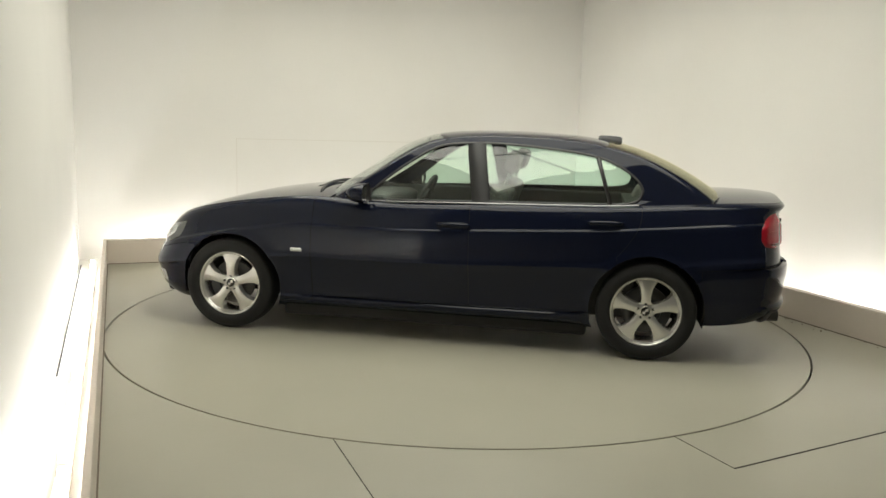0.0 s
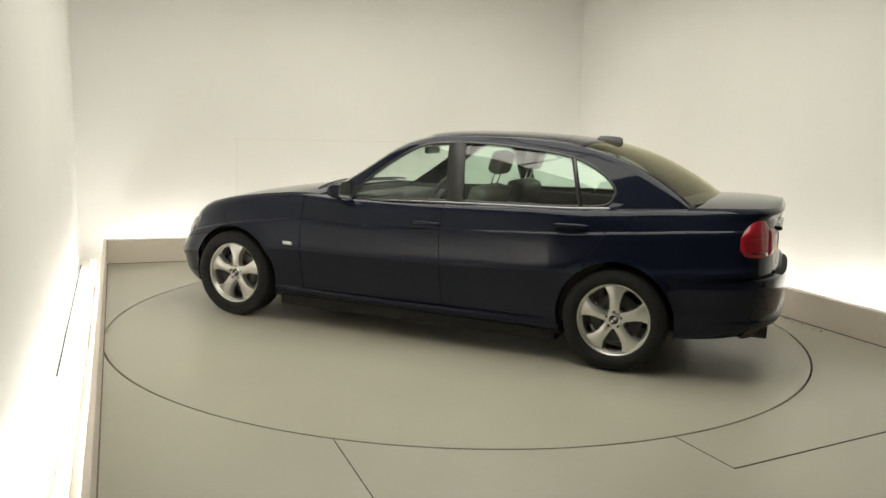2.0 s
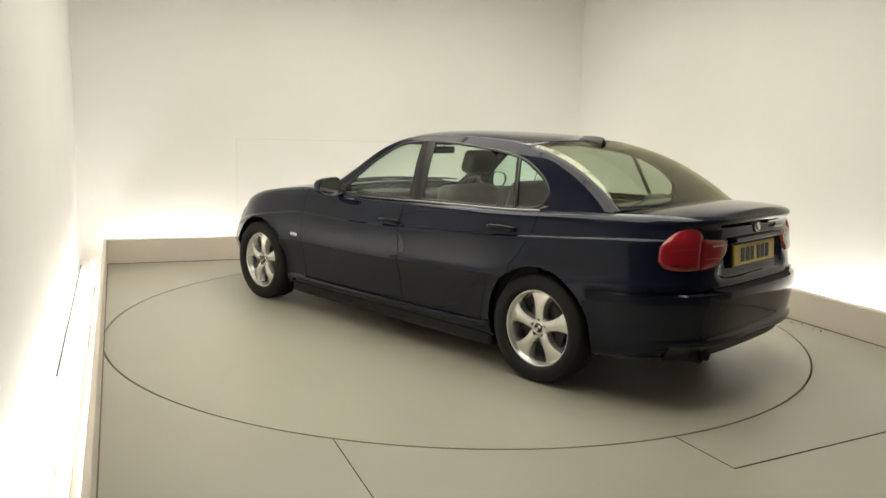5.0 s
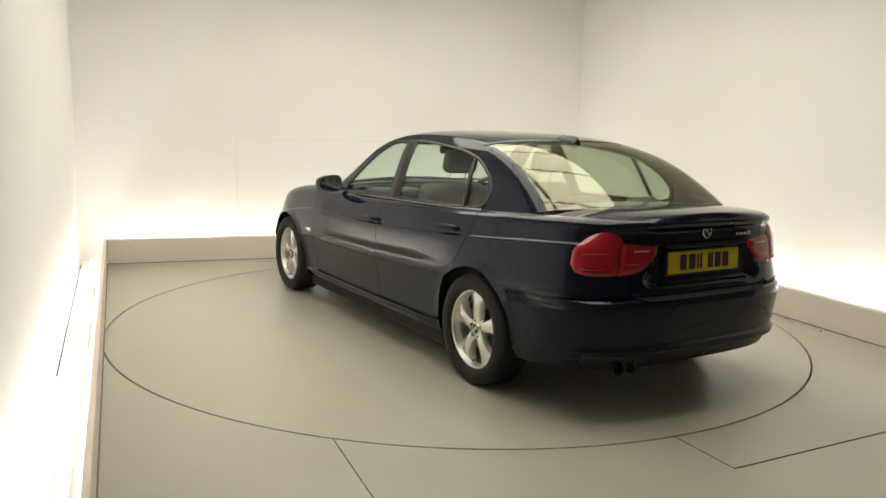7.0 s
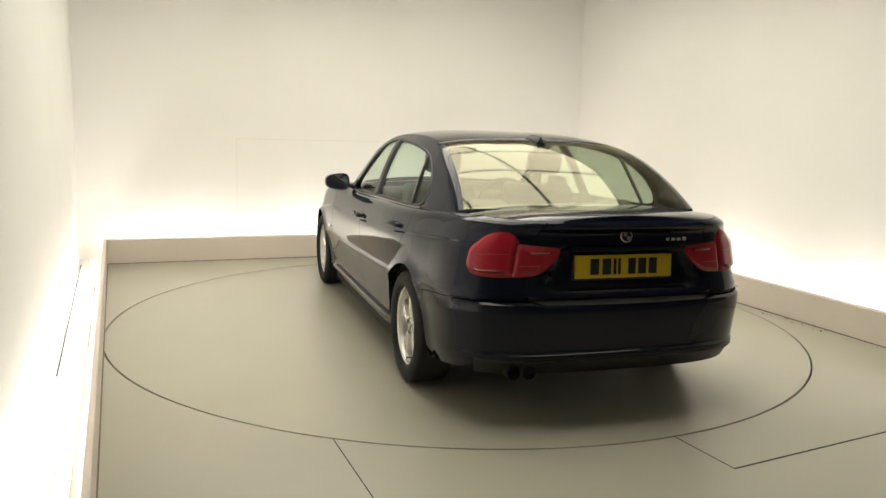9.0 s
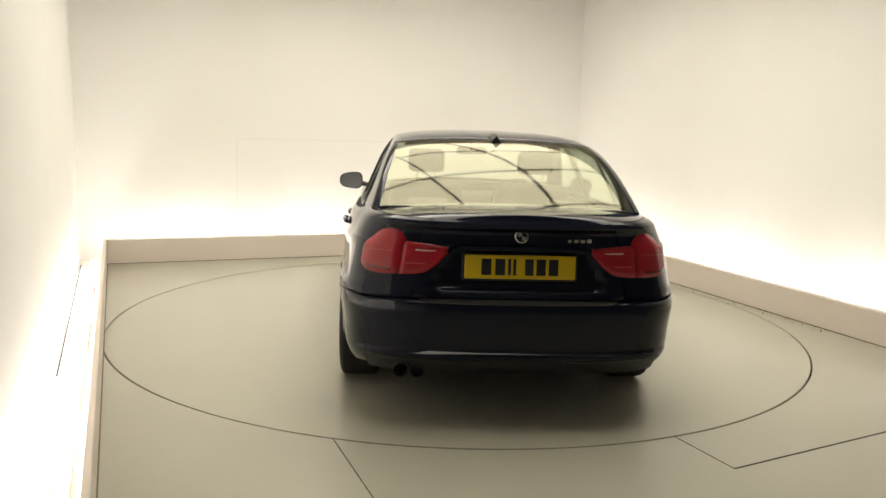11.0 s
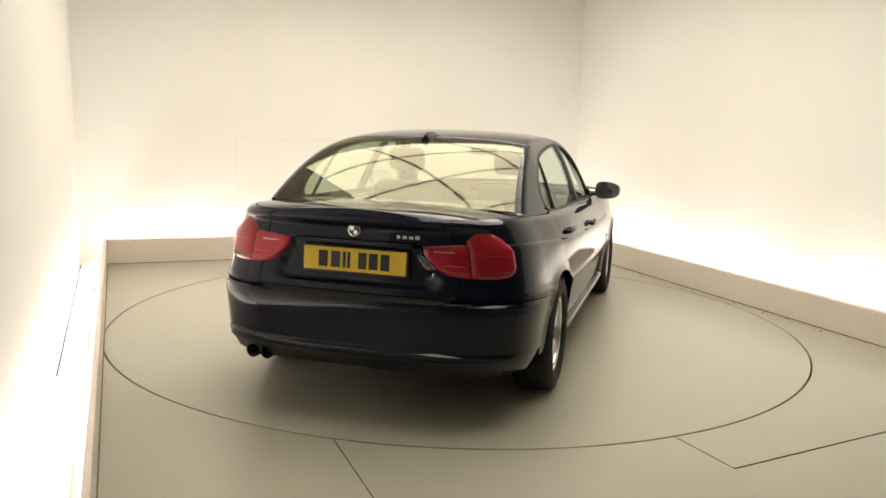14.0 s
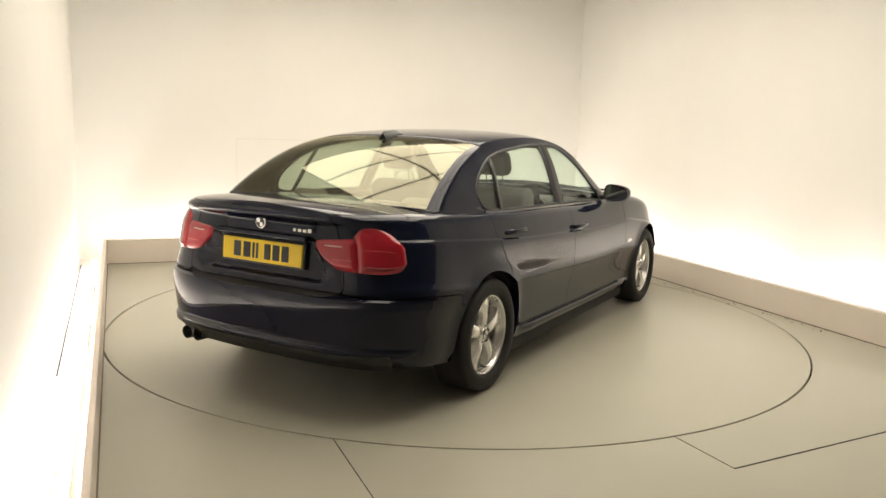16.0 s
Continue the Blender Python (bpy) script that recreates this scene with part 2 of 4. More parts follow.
structure("wall_right", box(WR, WR + 0.12, VM, WB, -0.1, CEIL), WALL, "plain cream-white painted booth wall")
structure("wall_right_end", box(WR, WR + 0.12, VF, VM, -0.1, CEIL), DIM_END, "unseen dark wall added in place of the unlit open end")
structure("wall_front", box(WL - 0.12, WR + 0.12, VF - 0.12, VF, -0.1, CEIL), DIM_END, "unseen grey wall added to close the unlit open end")
structure("trough_joint", box(WL + 0.022, WL + 0.030, -0.6, 2.92, -0.02, -0.012), DARK, "thin dark gap along the trough")
structure("ceiling", box(WL - 0.12, WR + 0.12, VM, WB + 0.12, CEIL, CEIL + 0.1), CEILING, "plain painted ceiling")
# out of view; kept pale to brighten the reflection in the car's tail
structure("ceiling_end", box(WL - 0.12, WR + 0.12, VF - 0.12, VM, CEIL, CEIL + 0.1), CEILING, "unseen pale ceiling added at the entrance end")


# fluorescent battens in the trough
def tube_light(length):
    ob = new("batten_light")
    tagged(ob, "white fluorescent batten light lying in the trough", "batten light", "batten lights in the trough")
    part("body", box(-length / 2, length / 2, -0.03, 0.03, 0, 0.035, 0.005), CURB_PAINT, ob)
    part("tube", sweep([(-length / 2 + 0.03, 0, 0.055), (0, 0, 0.055), (length / 2 - 0.03, 0, 0.055)], 0.016, 10), TUBE_GLOW, ob, "glowing white tube", True)
    for sx in (-1, 1):
        part("end_cap", box(sx * (length / 2 - 0.015) - 0.012, sx * (length / 2 - 0.015) + 0.012, -0.02, 0.02, 0.035, 0.078, 0.004), WALL, ob)
    return ob


first_tube = tube_light(1.2)
spots = []
for k in range(4):
    spots.append((-1.75 + 1.36 * k, (VB + T + WB) / 2, 0))
for k in range(6):
    spots.append(((UL - TL + WL) / 2 + 0.02, 2.2 - 1.21 * k, 90))
    if k < 3:
        spots.append(((UR + T + WR) / 2 - 0.03, 1.85 - 1.52 * k, 90))
for k, (u, v, a) in enumerate(spots):
    m = M_ROOM @ pose(u, v, -0.02, 0, 0, a)
    if k == 0:
        first_tube.matrix_basis = m
    else:
        copy_thing(first_tube, m)


# large luminous ceiling over the turntable, with dark ribs
def ceiling_light(us, v0, v1, z, nv):
    ob = new("ceiling_light")
    tagged(ob, "large square glowing fabric ceiling light with dark ribs", "ceiling light")
    ob.matrix_basis = M_ROOM
    u0, u1 = us[0], us[-1]
    for i in range(len(us) - 1):
        for j in range(nv):
            a, b = us[i], us[i + 1]
            c, d = v0 + (v1 - v0) * j / nv, v0 + (v1 - v0) * (j + 1) / nv
            part("diffuser", box(a + 0.02, b - 0.02, c + 0.02, d - 0.02, z, z + 0.02), PANEL_GLOW, ob, "glowing cream fabric")
    for a in us:
        part("rib", box(a - 0.02, a + 0.02, v0 - 0.02, v1 + 0.02, z - 0.03, z + 0.02), RIB, ob)
    for j in range(nv + 1):
        c = v0 + (v1 - v0) * j / nv
        part("rib", box(u0 - 0.02, u1 + 0.02, c - 0.02, c + 0.02, z - 0.031, z + 0.019), RIB, ob)
    part("housing", box(u0 - 0.03, u1 + 0.03, v0 - 0.03, v1 + 0.03, z + 0.025, CEIL), CEILING, ob)


ceiling_light([-1.7, -0.567, 0.567, 1.7], -2.6, 1.9, 3.15, 4)

# faint flush door in the back wall
door_frame = structure("door_1", join(box(-1.155, -1.147, WB - 0.003, WB + 0.01, 0.12, 1.215), box(-1.155, 0.90, WB - 0.003, WB + 0.01, 1.207, 1.215),
                                      box(0.892, 0.90, WB - 0.003, WB + 0.01, 0.12, 1.215)), DOOR_EDGE, "flush painted hatch outline in the back wall")


# ---- the car ----
HALF = 1.38                    # half the wheelbase
car = new("car")
tagged(car, "dark navy blue four-door saloon car parked on the turntable", "car")

XA, XB = -1.70, 1.22           # where the rounded rear and front begin
V_X = [0, .05, .095, .115, .138, .20, .405, .452, .478, .53, .90, .97, 1.0]
REAR_X = [-2.20, -2.272, -2.300, -2.299, -2.280, -2.287, -2.302, -2.296, -2.256, -2.243, -2.222, -2.256, -2.242]
FRONT_X = [2.04, 2.08, 2.10, 2.11, 2.12, 2.13, 2.150, 2.155, 2.155, 2.15, 2.075, 2.03, 2.00]
W_V = [0, .04, .08, .095, .115, .20, .30, .36, .40, .43, .442, .450, .460, .48, .51, .56, .62, .665, .685, .692, .70, .708, .716, .74, .80, .88, .94, .975, 1.0]
W_Y = [.772, .838, .860, .860, .840, .849, .862, .873, .883, .892, .8945, .8930, .8900, .8880, .8872, .8868, .8865, .8862, .8855, .8835, .879, .8738, .8715, .869, .862, .851, .838, .820, .790]
TOP_X = [-2.3, -2.05, -1.7, -1.35, -1.06, -.48, .2, .43, .83, 1.07, 1.39, 1.60, 1.74, 1.88, 2.0, 2.2]
TOP_Z = [1.003, 1.003, .990, .968, .954, .940, .918, .917, .932, .913, .870, .828, .792, .742, .685, .63]
BOT_X = [-2.32, -2.1, -1.75, -1.6, -1.2, 1.0, 1.7, 2.13]
BOT_Z = [.295, .275, .235, .20, .175, .175, .175, .185]
TAPER_X, TAPER = eased([-2.1, -1.75, -1.4, -1.0, -.8], [1, .66, .28, .03, 0])
(W_V, W_Y), W_LEVELS = eased(W_V, W_Y), W_V
(V_X, REAR_X), FRONT_X, X_LEVELS = eased(V_X, REAR_X), eased(V_X, FRONT_X)[1], V_X
TOP_X, TOP_Z = eased(TOP_X, TOP_Z)


def flare(x, z):
    """The swell of the side round each wheel opening."""
    d = min(math.hypot(x - HALF, z - .312), math.hypot(x + HALF, z - .312)) - .352
    return .011 * max(0, 1 - max(d, 0) / .075) ** 2


def seam_rear(z):
    """The rear door's rear edge: upright below, leaning back over the wheel arch."""
    t = min(max((z - .40) / .50, 0), 1)
    return -1.035 - .285 * t * t * (3 - 2 * t)


def seam_mid(z):
    return lerp(z, [.15, 1.0], [-.262, -.245])


def seam_front(z):
    return lerp(z, [.15, .6, 1.0], [.80, .805, .79])


def crease(x):
    """How far up the side its upper crease lies, from 0 at the sill to 1 at the waist."""
    return lerp(x, [-2.1, -1.25, -.7, -.15, .42, .9, 1.3, 1.7], [.835, .825, .80, .778, .770, .762, .735, .70])


def level_of(x, v):
    c = crease(x)
    return v / c * .7 if v < c else .7 + (v - c) / (1 - c) * .3


def plan(kind, a, lev):
    """A point of the lower body's left side: kind rear or front with an angle, or side with a column; lev runs from sill to waist, .7 at the crease."""
    if kind == "rear":
        x = XA - 0.6 * max(math.cos(a), 0) ** .6
    elif kind == "front":
        x = XB + 0.9 * max(math.cos(a), 0) ** .74
    else:
        x = lerp(a, [0, 1, 2, 3, 4], [XA, -1.2, -.25, .8, XB])
    c = crease(x)
    v = lev / .7 * c if lev < .7 else c + (lev - .7) / .3 * (1 - c)
    if kind == "side":
        zz = .19 + (lerp(x, TOP_X, TOP_Z) - .19) * v
        x = lerp(a, [0, 1, 2, 3, 4], [XA, seam_rear(zz), seam_mid(zz), seam_front(zz), XB])
    w = lerp(lev, W_V, W_Y)
    if .64 < lev < .77:          # the upper crease fades out towards both ends
        even = lerp(lev, [.64, .77], [lerp(.64, W_V, W_Y), lerp(.77, W_V, W_Y)])
        w += (even - w) * lerp(x, [-1.45, -.90, 1.05, 1.4], [1, .2, 0, .8])
    plain = lerp(max(lev, .2), W_V, W_Y) - .045 * (1 - min(lev / .2, 1)) ** 2
    w += (plain - w) * lerp(x, [-1.06, -.80, .90, 1.07], [1, 0, 0, 1])
    w -= lerp(x, TAPER_X, TAPER) * lerp(v, [0, .40, .47, .56, .75, .92, 1], [.005, .02, .04, .072, .105, .13, .14])
    if kind == "rear":
        xr = lerp(v, V_X, REAR_X)
        n = lerp(v, [.42, .56], [3.3, 3.8])
        x, y = xr + (XA - xr) * (1 - max(math.cos(a), 0) ** (2 / n)), w * max(math.sin(a), 0) ** (2 / n)
    elif kind == "front":
        xf = lerp(v, V_X, FRONT_X)
        n = lerp(v, [.5, .8], [3.3, 2.7])
        x, y = xf - (xf - XB) * (1 - max(math.cos(a), 0) ** (2 / n)), w * max(math.sin(a), 0) ** (2 / n)
    else:
        y = w
    zb, zt = lerp(x, BOT_X, BOT_Z), lerp(x, TOP_X, TOP_Z)
    z = zb + (zt - zb) * v
    return Vector((x, y + (flare(x, z) if y > .6 else 0), z))


NE = 34                        # columns round each end


def even_angles(length, n):
    """Angles that step evenly along a rounded end."""
    a = np.linspace(0, math.pi / 2, 4000)
    px, py = length * (1 - np.cos(a).clip(0) ** (2 / n)), .89 * np.sin(a) ** (2 / n)
    arc = np.concatenate([[0], np.cumsum(np.hypot(np.diff(px), np.diff(py)))])
    return [float(q) for q in np.interp(np.linspace(0, arc[-1], NE + 1), arc, a)]


REAR_A, FRONT_A = even_angles(.6, 3.5), even_angles(.9, 2.7)
COLS = [("rear", a) for a in REAR_A[:-1]]
for seg, cnt in ((0, 20), (1, 34), (2, 36), (3, 18)):
    COLS += [("side", seg + k / cnt) for k in range(cnt)]
COLS += [("front", a) for a in reversed(FRONT_A)]
LEV = sorted(set([round(k / 36, 4) for k in range(37)] + [round(level_of(-2.2, v), 4) for v in X_LEVELS] + W_LEVELS))
ARCHES = ((-HALF, 0.312, 0.352), (HALF, 0.312, 0.352))


def body_grid(off=0.0):
    return [[plan(k, a, v) for v in LEV] for k, a in COLS]


GRID = body_grid()
NC, NL = len(COLS), len(LEV)


def normal_at(i, j):
    a = GRID[min(i + 1, NC - 1)][j] - GRID[max(i - 1, 0)][j]
    b = GRID[i][min(j + 1, NL - 1)] - GRID[i][max(j - 1, 0)]
    n = b.cross(a)
    return n.normalized() if n.length > 1e-9 else Vector((0, 1, 0))


def snap_arch(p):
    for cx, cz, r in ARCHES:
        dx, dz = p.x - cx, p.z - cz
        d = math.hypot(dx, dz)
        if d < r + 0.02 and p.y > 0.4:
            return cx, cz, r, d
    return None


def in_arch(p):
    return p.y > 0.4 and any(math.hypot(p.x - cx, p.z - cz) < r for cx, cz, r in ARCHES)


def surface_y(x, z):
    """Half width of the lower body at a place in the side view."""
    zb, zt = lerp(x, BOT_X, BOT_Z), lerp(x, TOP_X, TOP_Z)
    lev = level_of(x, min(max((z - zb) / (zt - zb), 0), 1))
    kind, lo, hi = ("side", 0.0, 4.0) if XA <= x <= XB else ("front", math.pi / 2, 0.0) if x > XB else ("rear", 0.0, math.pi / 2)
    for _ in range(22):
        mid = (lo + hi) / 2
        lo, hi = (mid, hi) if plan(kind, mid, lev).x < x else (lo, mid)
    return plan(kind, (lo + hi) / 2, lev).y


def panel(name, cells, label="", side=1, extra=(), rim=0.014, mat=None):
    """One sheet-metal panel out of cells (column, level) of the body, edges turned in."""
    bm = bmesh.new()
    made = {}

    def vert(i, j):
        if (i, j) not in made:
            p = GRID[i][j].copy()
            made[i, j] = bm.verts.new((p.x, p.y * side, p.z))
        return made[i, j]
    for i, j in cells:
        c = (GRID[i][j] + GRID[i + 1][j] + GRID[i + 1][j + 1] + GRID[i][j + 1]) / 4
        if in_arch(c):
            continue
        q = [vert(i, j), vert(i + 1, j), vert(i + 1, j + 1), vert(i, j + 1)]
        bm.faces.new(q)
    for quad in extra:
        bm.faces.new([bm.verts.new(p) for p in quad])
    bmesh.ops.remove_doubles(bm, verts=bm.verts[:], dist=1e-5)
    bmesh.ops.dissolve_degenerate(bm, dist=1e-5, edges=bm.edges[:])
    edge_verts = {v for e in bm.edges if e.is_boundary for v in e.verts}
    shift = {}
    for v in edge_verts:
        if abs(v.co.y) > 0.4:
            for cx, cz, r in ARCHES:
                d = math.hypot(v.co.x - cx, v.co.z - cz)
                if abs(d - r) < 0.034 and d > 1e-6:
                    k = r / d
                    v.co.x, v.co.z = cx + (v.co.x - cx) * k, cz + (v.co.z - cz) * k
                    v.co.y = math.copysign(surface_y(v.co.x, v.co.z), v.co.y)
        inside = [e.other_vert(v).co for e in v.link_edges if e.other_vert(v) not in edge_verts]
        if inside:
            d = inside[0] - v.co
            if d.length > 1e-6:
                shift[v] = d.normalized() * 0.0022
    for v, d in shift.items():
        v.co += d
    bmesh.ops.recalc_face_normals(bm, faces=bm.faces[:])
    mid = sum((f.normal.dot(f.calc_center_median() - Vector((0, 0, 0.5))) for f in bm.faces), 0)
    if mid < 0:
        bmesh.ops.reverse_faces(bm, faces=bm.faces[:])
    bm.normal_update()
    rim_edges = [e for e in bm.edges if e.is_boundary]
    norms = {v: v.normal.copy() for v in edge_verts if v.is_valid}
    ret = bmesh.ops.extrude_edge_only(bm, edges=rim_edges)
    for v in ret["geom"]:
        if isinstance(v, bmesh.types.BMVert):
            near_arch = abs(v.co.y) > 0.4 and any(abs(math.hypot(v.co.x - cx, v.co.z - cz) - r) < 0.012 for cx, cz, r in ARCHES)
            src = [e.other_vert(v) for e in v.link_edges if e.other_vert(v) in norms]
            nn = norms[src[0]] if src else Vector((0, 0, 1))
            v.co -= Vector((0, math.copysign(0.05, v.co.y), 0)) if near_arch else nn * rim
    me = bpy.data.meshes.new(name)
    bm.to_mesh(me)
    bm.free()
    me.materials.append(mat or PAINT)
    me.shade_smooth()
    me.set_sharp_from_angle(angle=radians(38))
    ob = new(name, me)
    ob.parent = car
    if label:
        ob["label"] = label
    return ob


i_side = [NE, NE + 20, NE + 54, NE + 90, NE + 108]       # first columns of the side's segments
V_BUMP = min(range(NL), key=lambda j: abs(LEV[j] - level_of(-2.2, .475)))
V_SILL = min(range(NL), key=lambda j: abs(LEV[j] - .118))
V_FB = min(range(NL), key=lambda j: abs(LEV[j] - .63))
I_LID = min(range(NE), key=lambda i: abs(GRID[i][V_BUMP + 6].y - .50))


I_BON = min(range(i_side[4], NC), key=lambda i: abs(GRID[i][NL - 3].y - .30))


def cells(i0, i1, j0, j1):
    return [(i, j) for i in range(i0, i1) for j in range(j0, j1)]


for sd in (1, -1):
    panel("quarter_panel", cells(I_LID, NE, V_BUMP, NL - 1) + cells(NE, i_side[1], 0, NL - 1), side=sd)
    panel("rear_door", cells(i_side[1], i_side[2], V_SILL, NL - 1), side=sd)
    panel("front_door", cells(i_side[2], i_side[3], V_SILL, NL - 1), side=sd)
    panel("sill", cells(i_side[1], i_side[3], 0, V_SILL), side=sd)
    panel("front_wing", cells(i_side[3], i_side[4], 0, NL - 1) + cells(i_side[4], I_BON, V_FB, NL - 1), side=sd)


def ramp(x, a, b):
    t = min(max((x - a) / (b - a), 0), 1)
    return t * t * (3 - 2 * t)


def dent(p):
    """The recess round the number plate on the boot lid, and the ledge at its foot."""
    q = p.copy()
    if p.x < -2.1 and p.z > .64:
        half = lerp(p.z, [.60, .70, .86], [.36, .41, .335])
        q.x += .032 * (1 - ramp(abs(p.y), half - .02, half + .015)) * (1 - ramp(p.z, .850, .885)) * ramp(p.z, .655, .69)
    return q


def both(cell_list):
    """Quads of cells and of their mirror images, as points."""
    out = []
    for i, j in cell_list:
        q = [dent(p) for p in (GRID[i][j], GRID[i + 1][j], GRID[i + 1][j + 1], GRID[i][j + 1])]
        if in_arch(sum(q, Vector()) / 4):
            continue
        out.append(q)
        out.append([Vector((p.x, -p.y, p.z)) for p in reversed(q)])
    return out


def cap(i0, i1, crown, bow=0.0, n=14):
    """Quads across the car between the two upper edges."""
    rows = []
    for i in range(i0, i1 + 1):
        p = GRID[i][NL - 1]
        row = []
        for k in range(n + 1):
            f = 2 * k / n - 1
            row.append(Vector((p.x, p.y * f, p.z + crown(p.x) * (1 - abs(f) ** 2.4) * min(1, p.y / 0.3))))
        rows.append(row)
    return [[rows[a][b], rows[a + 1][b], rows[a + 1][b + 1], rows[a][b + 1]] for a in range(len(rows) - 1) for b in range(n)]


panel("rear_bumper", [], extra=both(cells(0, NE, 0, V_BUMP)))
panel("boot_lid", [], extra=both(cells(0, I_LID, V_BUMP, NL - 1)) + cap(0, NE + 6, lambda x: lerp(x, [-2.25, -2.1, -1.7], [.026, .034, .038])))
panel("front_bumper", [], extra=both(cells(i_side[4], NC - 1, 0, V_FB)))
panel("bonnet", [], extra=both(cells(I_BON, NC - 1, V_FB, NL - 1)) + cap(i_side[3] - 3, NC - 1, lambda x: lerp(x, [.7, 1.4, 2.0], [.035, .036, .015])))

# ---- greenhouse ----
OUTER = [(.66, .930), (.465, 1.045), (.285, 1.18), (.140, 1.272), (.005, 1.325), (-.19, 1.350), (-.45, 1.357), (-.80, 1.348), (-1.05, 1.322),
         (-1.25, 1.278), (-1.44, 1.204), (-1.60, 1.112), (-1.75, 1.002), (-1.55, .955), (-1.1, .94), (-.5, .928), (.2, .905)]
DLO = [(.46, .925), (.40, 1.005), (.305, 1.088), (.180, 1.182), (.025, 1.275), (-.13, 1.308), (-.42, 1.315), (-.80, 1.288), (-1.02, 1.255),
       (-1.14, 1.215), (-1.25, 1.15), (-1.31, 1.085), (-1.318, 1.04), (-1.27, .982), (-1.06, .962), (-.48, .950), (.2, .930)]


def smooth_line(pts, n=5, closed=True):
    out = []
    m = len(pts)
    for i in range(m if closed else m - 1):
        p0, p1, p2, p3 = (pts[(i + d) % m] if closed else pts[min(max(i + d, 0), m - 1)] for d in (-1, 0, 1, 2))
        for k in range(n):
            t = k / n
            out.append(tuple(0.5 * (2 * b + (c - a) * t + (2 * a - 5 * b + 4 * c - d) * t * t + (3 * b - a - 3 * c + d) * t ** 3)
                             for a, b, c, d in zip(p0, p1, p2, p3)))
    if not closed:
        out.append(tuple(pts[-1]))
    return out


def side_y(x, z):
    """Half width of the cabin at height z: it leans in and rounds over towards the roof."""
    base = lerp(x, [-1.85, -1.5, -1.2, -.6, .2, .6, .9], [.722, .758, .783, .798, .797, .765, .70])
    k = (z - .93) / .42
    return base - .178 * max(k, 0) - .042 * max(k, 0) ** 5


O_LINE, D_LINE = smooth_line(OUTER), smooth_line(DLO)


def relax(values, times):
    """Evens out a row of numbers, with its ends kept."""
    a = np.array(values, float)
    for _ in range(times):
        a[1:-1] = (a[:-2] + 2 * a[1:-1] + a[2:]) / 4
    return a


RX, RZ = relax([p[0] for p in O_LINE[:61]], 14), relax([p[1] for p in O_LINE[:61]], 14)
O_LINE[:61] = [(float(x), float(z)) for x, z in zip(RX, RZ)]
BOW = relax([lerp(k / 5, [0, 2, 4, 5.5, 8, 12], [.20, .19, .15, .08, -.03, -.12]) for k in range(61)], 25)
CROWN = relax([lerp(k / 5, [0, 3, 4.5, 8, 9.5, 12], [.015, .028, .042, .042, .026, .015]) for k in range(61)], 25)
TOP_ROWS = 12 * 5 + 1


def on_side(p, sd, out=0.0):
    return Vector((p[0], sd * (side_y(p[0], p[1]) + out), p[1]))


def top_row(k, n=40):
    o = O_LINE[k]
    bow, crown = float(BOW[k]), float(CROWN[k])
    y0 = side_y(*o)
    return [Vector((o[0] + bow * (1 - f * f), y0 * f, o[1] + crown * (1 - .5 * f * f - .5 * f ** 6))) for f in [2 * i / n - 1 for i in range(n + 1)]]


def top_piece(name, k0, k1, c0, c1, mat, label="", off=0.0):
    rows = [[p + Vector((0, 0, off)) for p in top_row(k)[c0:c1 + 1]] for k in range(k0, k1 + 1)]
    return part(name, grid(rows) if mat in (REAR_GLASS, FRONT_GLASS) else thicken(grid(rows), 0.006), mat, car, label, True)


K_ROOF0, K_ROOF1, K_END = 21, 41, 60
roof = top_piece("roof", K_ROOF0, K_ROOF1, 0, 40, PAINT)
top_piece("windscreen", 0, K_ROOF0, 2, 38, FRONT_GLASS, "green-tinted windscreen").visible_shadow = False
top_piece("rear_window", K_ROOF1, K_END, 1, 39, REAR_GLASS, "curved tinted rear window").visible_shadow = False
part("rear_window_seal", sweep([p + Vector((-.004, 0, .001)) for p in top_row(K_END)[1:40]], .005, 6), BLACK, car, "thin black seal under the rear window", True)
for sd in (1, -1):
    rows = []
    for o, d in zip(O_LINE, D_LINE):
        rows.append([on_side((o[0] + (d[0] - o[0]) * k / 4, o[1] + (d[1] - o[1]) * k / 4), sd) for k in range(5)] + [on_side((d[0], d[1]), sd, -0.015)])
    front_post = [top_row(k)[38:41] if sd > 0 else top_row(k)[0:3] for k in range(0, K_ROOF0 + 1)]
    rear_post = [top_row(k)[39:41] if sd > 0 else top_row(k)[0:2] for k in range(K_ROOF1, K_END + 1)]
    shell = join(grid(rows, wrap=True), grid(front_post), grid(rear_post))
    bmesh.ops.remove_doubles(shell, verts=shell.verts[:], dist=5e-4)
    part("side_frame", shell, PAINT, car, smooth=True).data.set_sharp_from_angle(angle=radians(75))


# ---- glass, trim and fittings of the car ----
def curve_y(p, sd, out=0.0):
    return on_side(p, sd, out)


def between(line, x0, x1):
    """Points of an upper or lower window line from x0 down to x1, evenly spread."""
    xs = np.linspace(x0, x1, 15)
    px = np.array([p[0] for p in line])
    pz = np.array([p[1] for p in line])
    order = np.argsort(px)
    return [(float(x), float(np.interp(x, px[order], pz[order]))) for x in xs]


UPPER = [p for p in D_LINE[0:61]]
LOWER = D_LINE[60:] + D_LINE[:1]


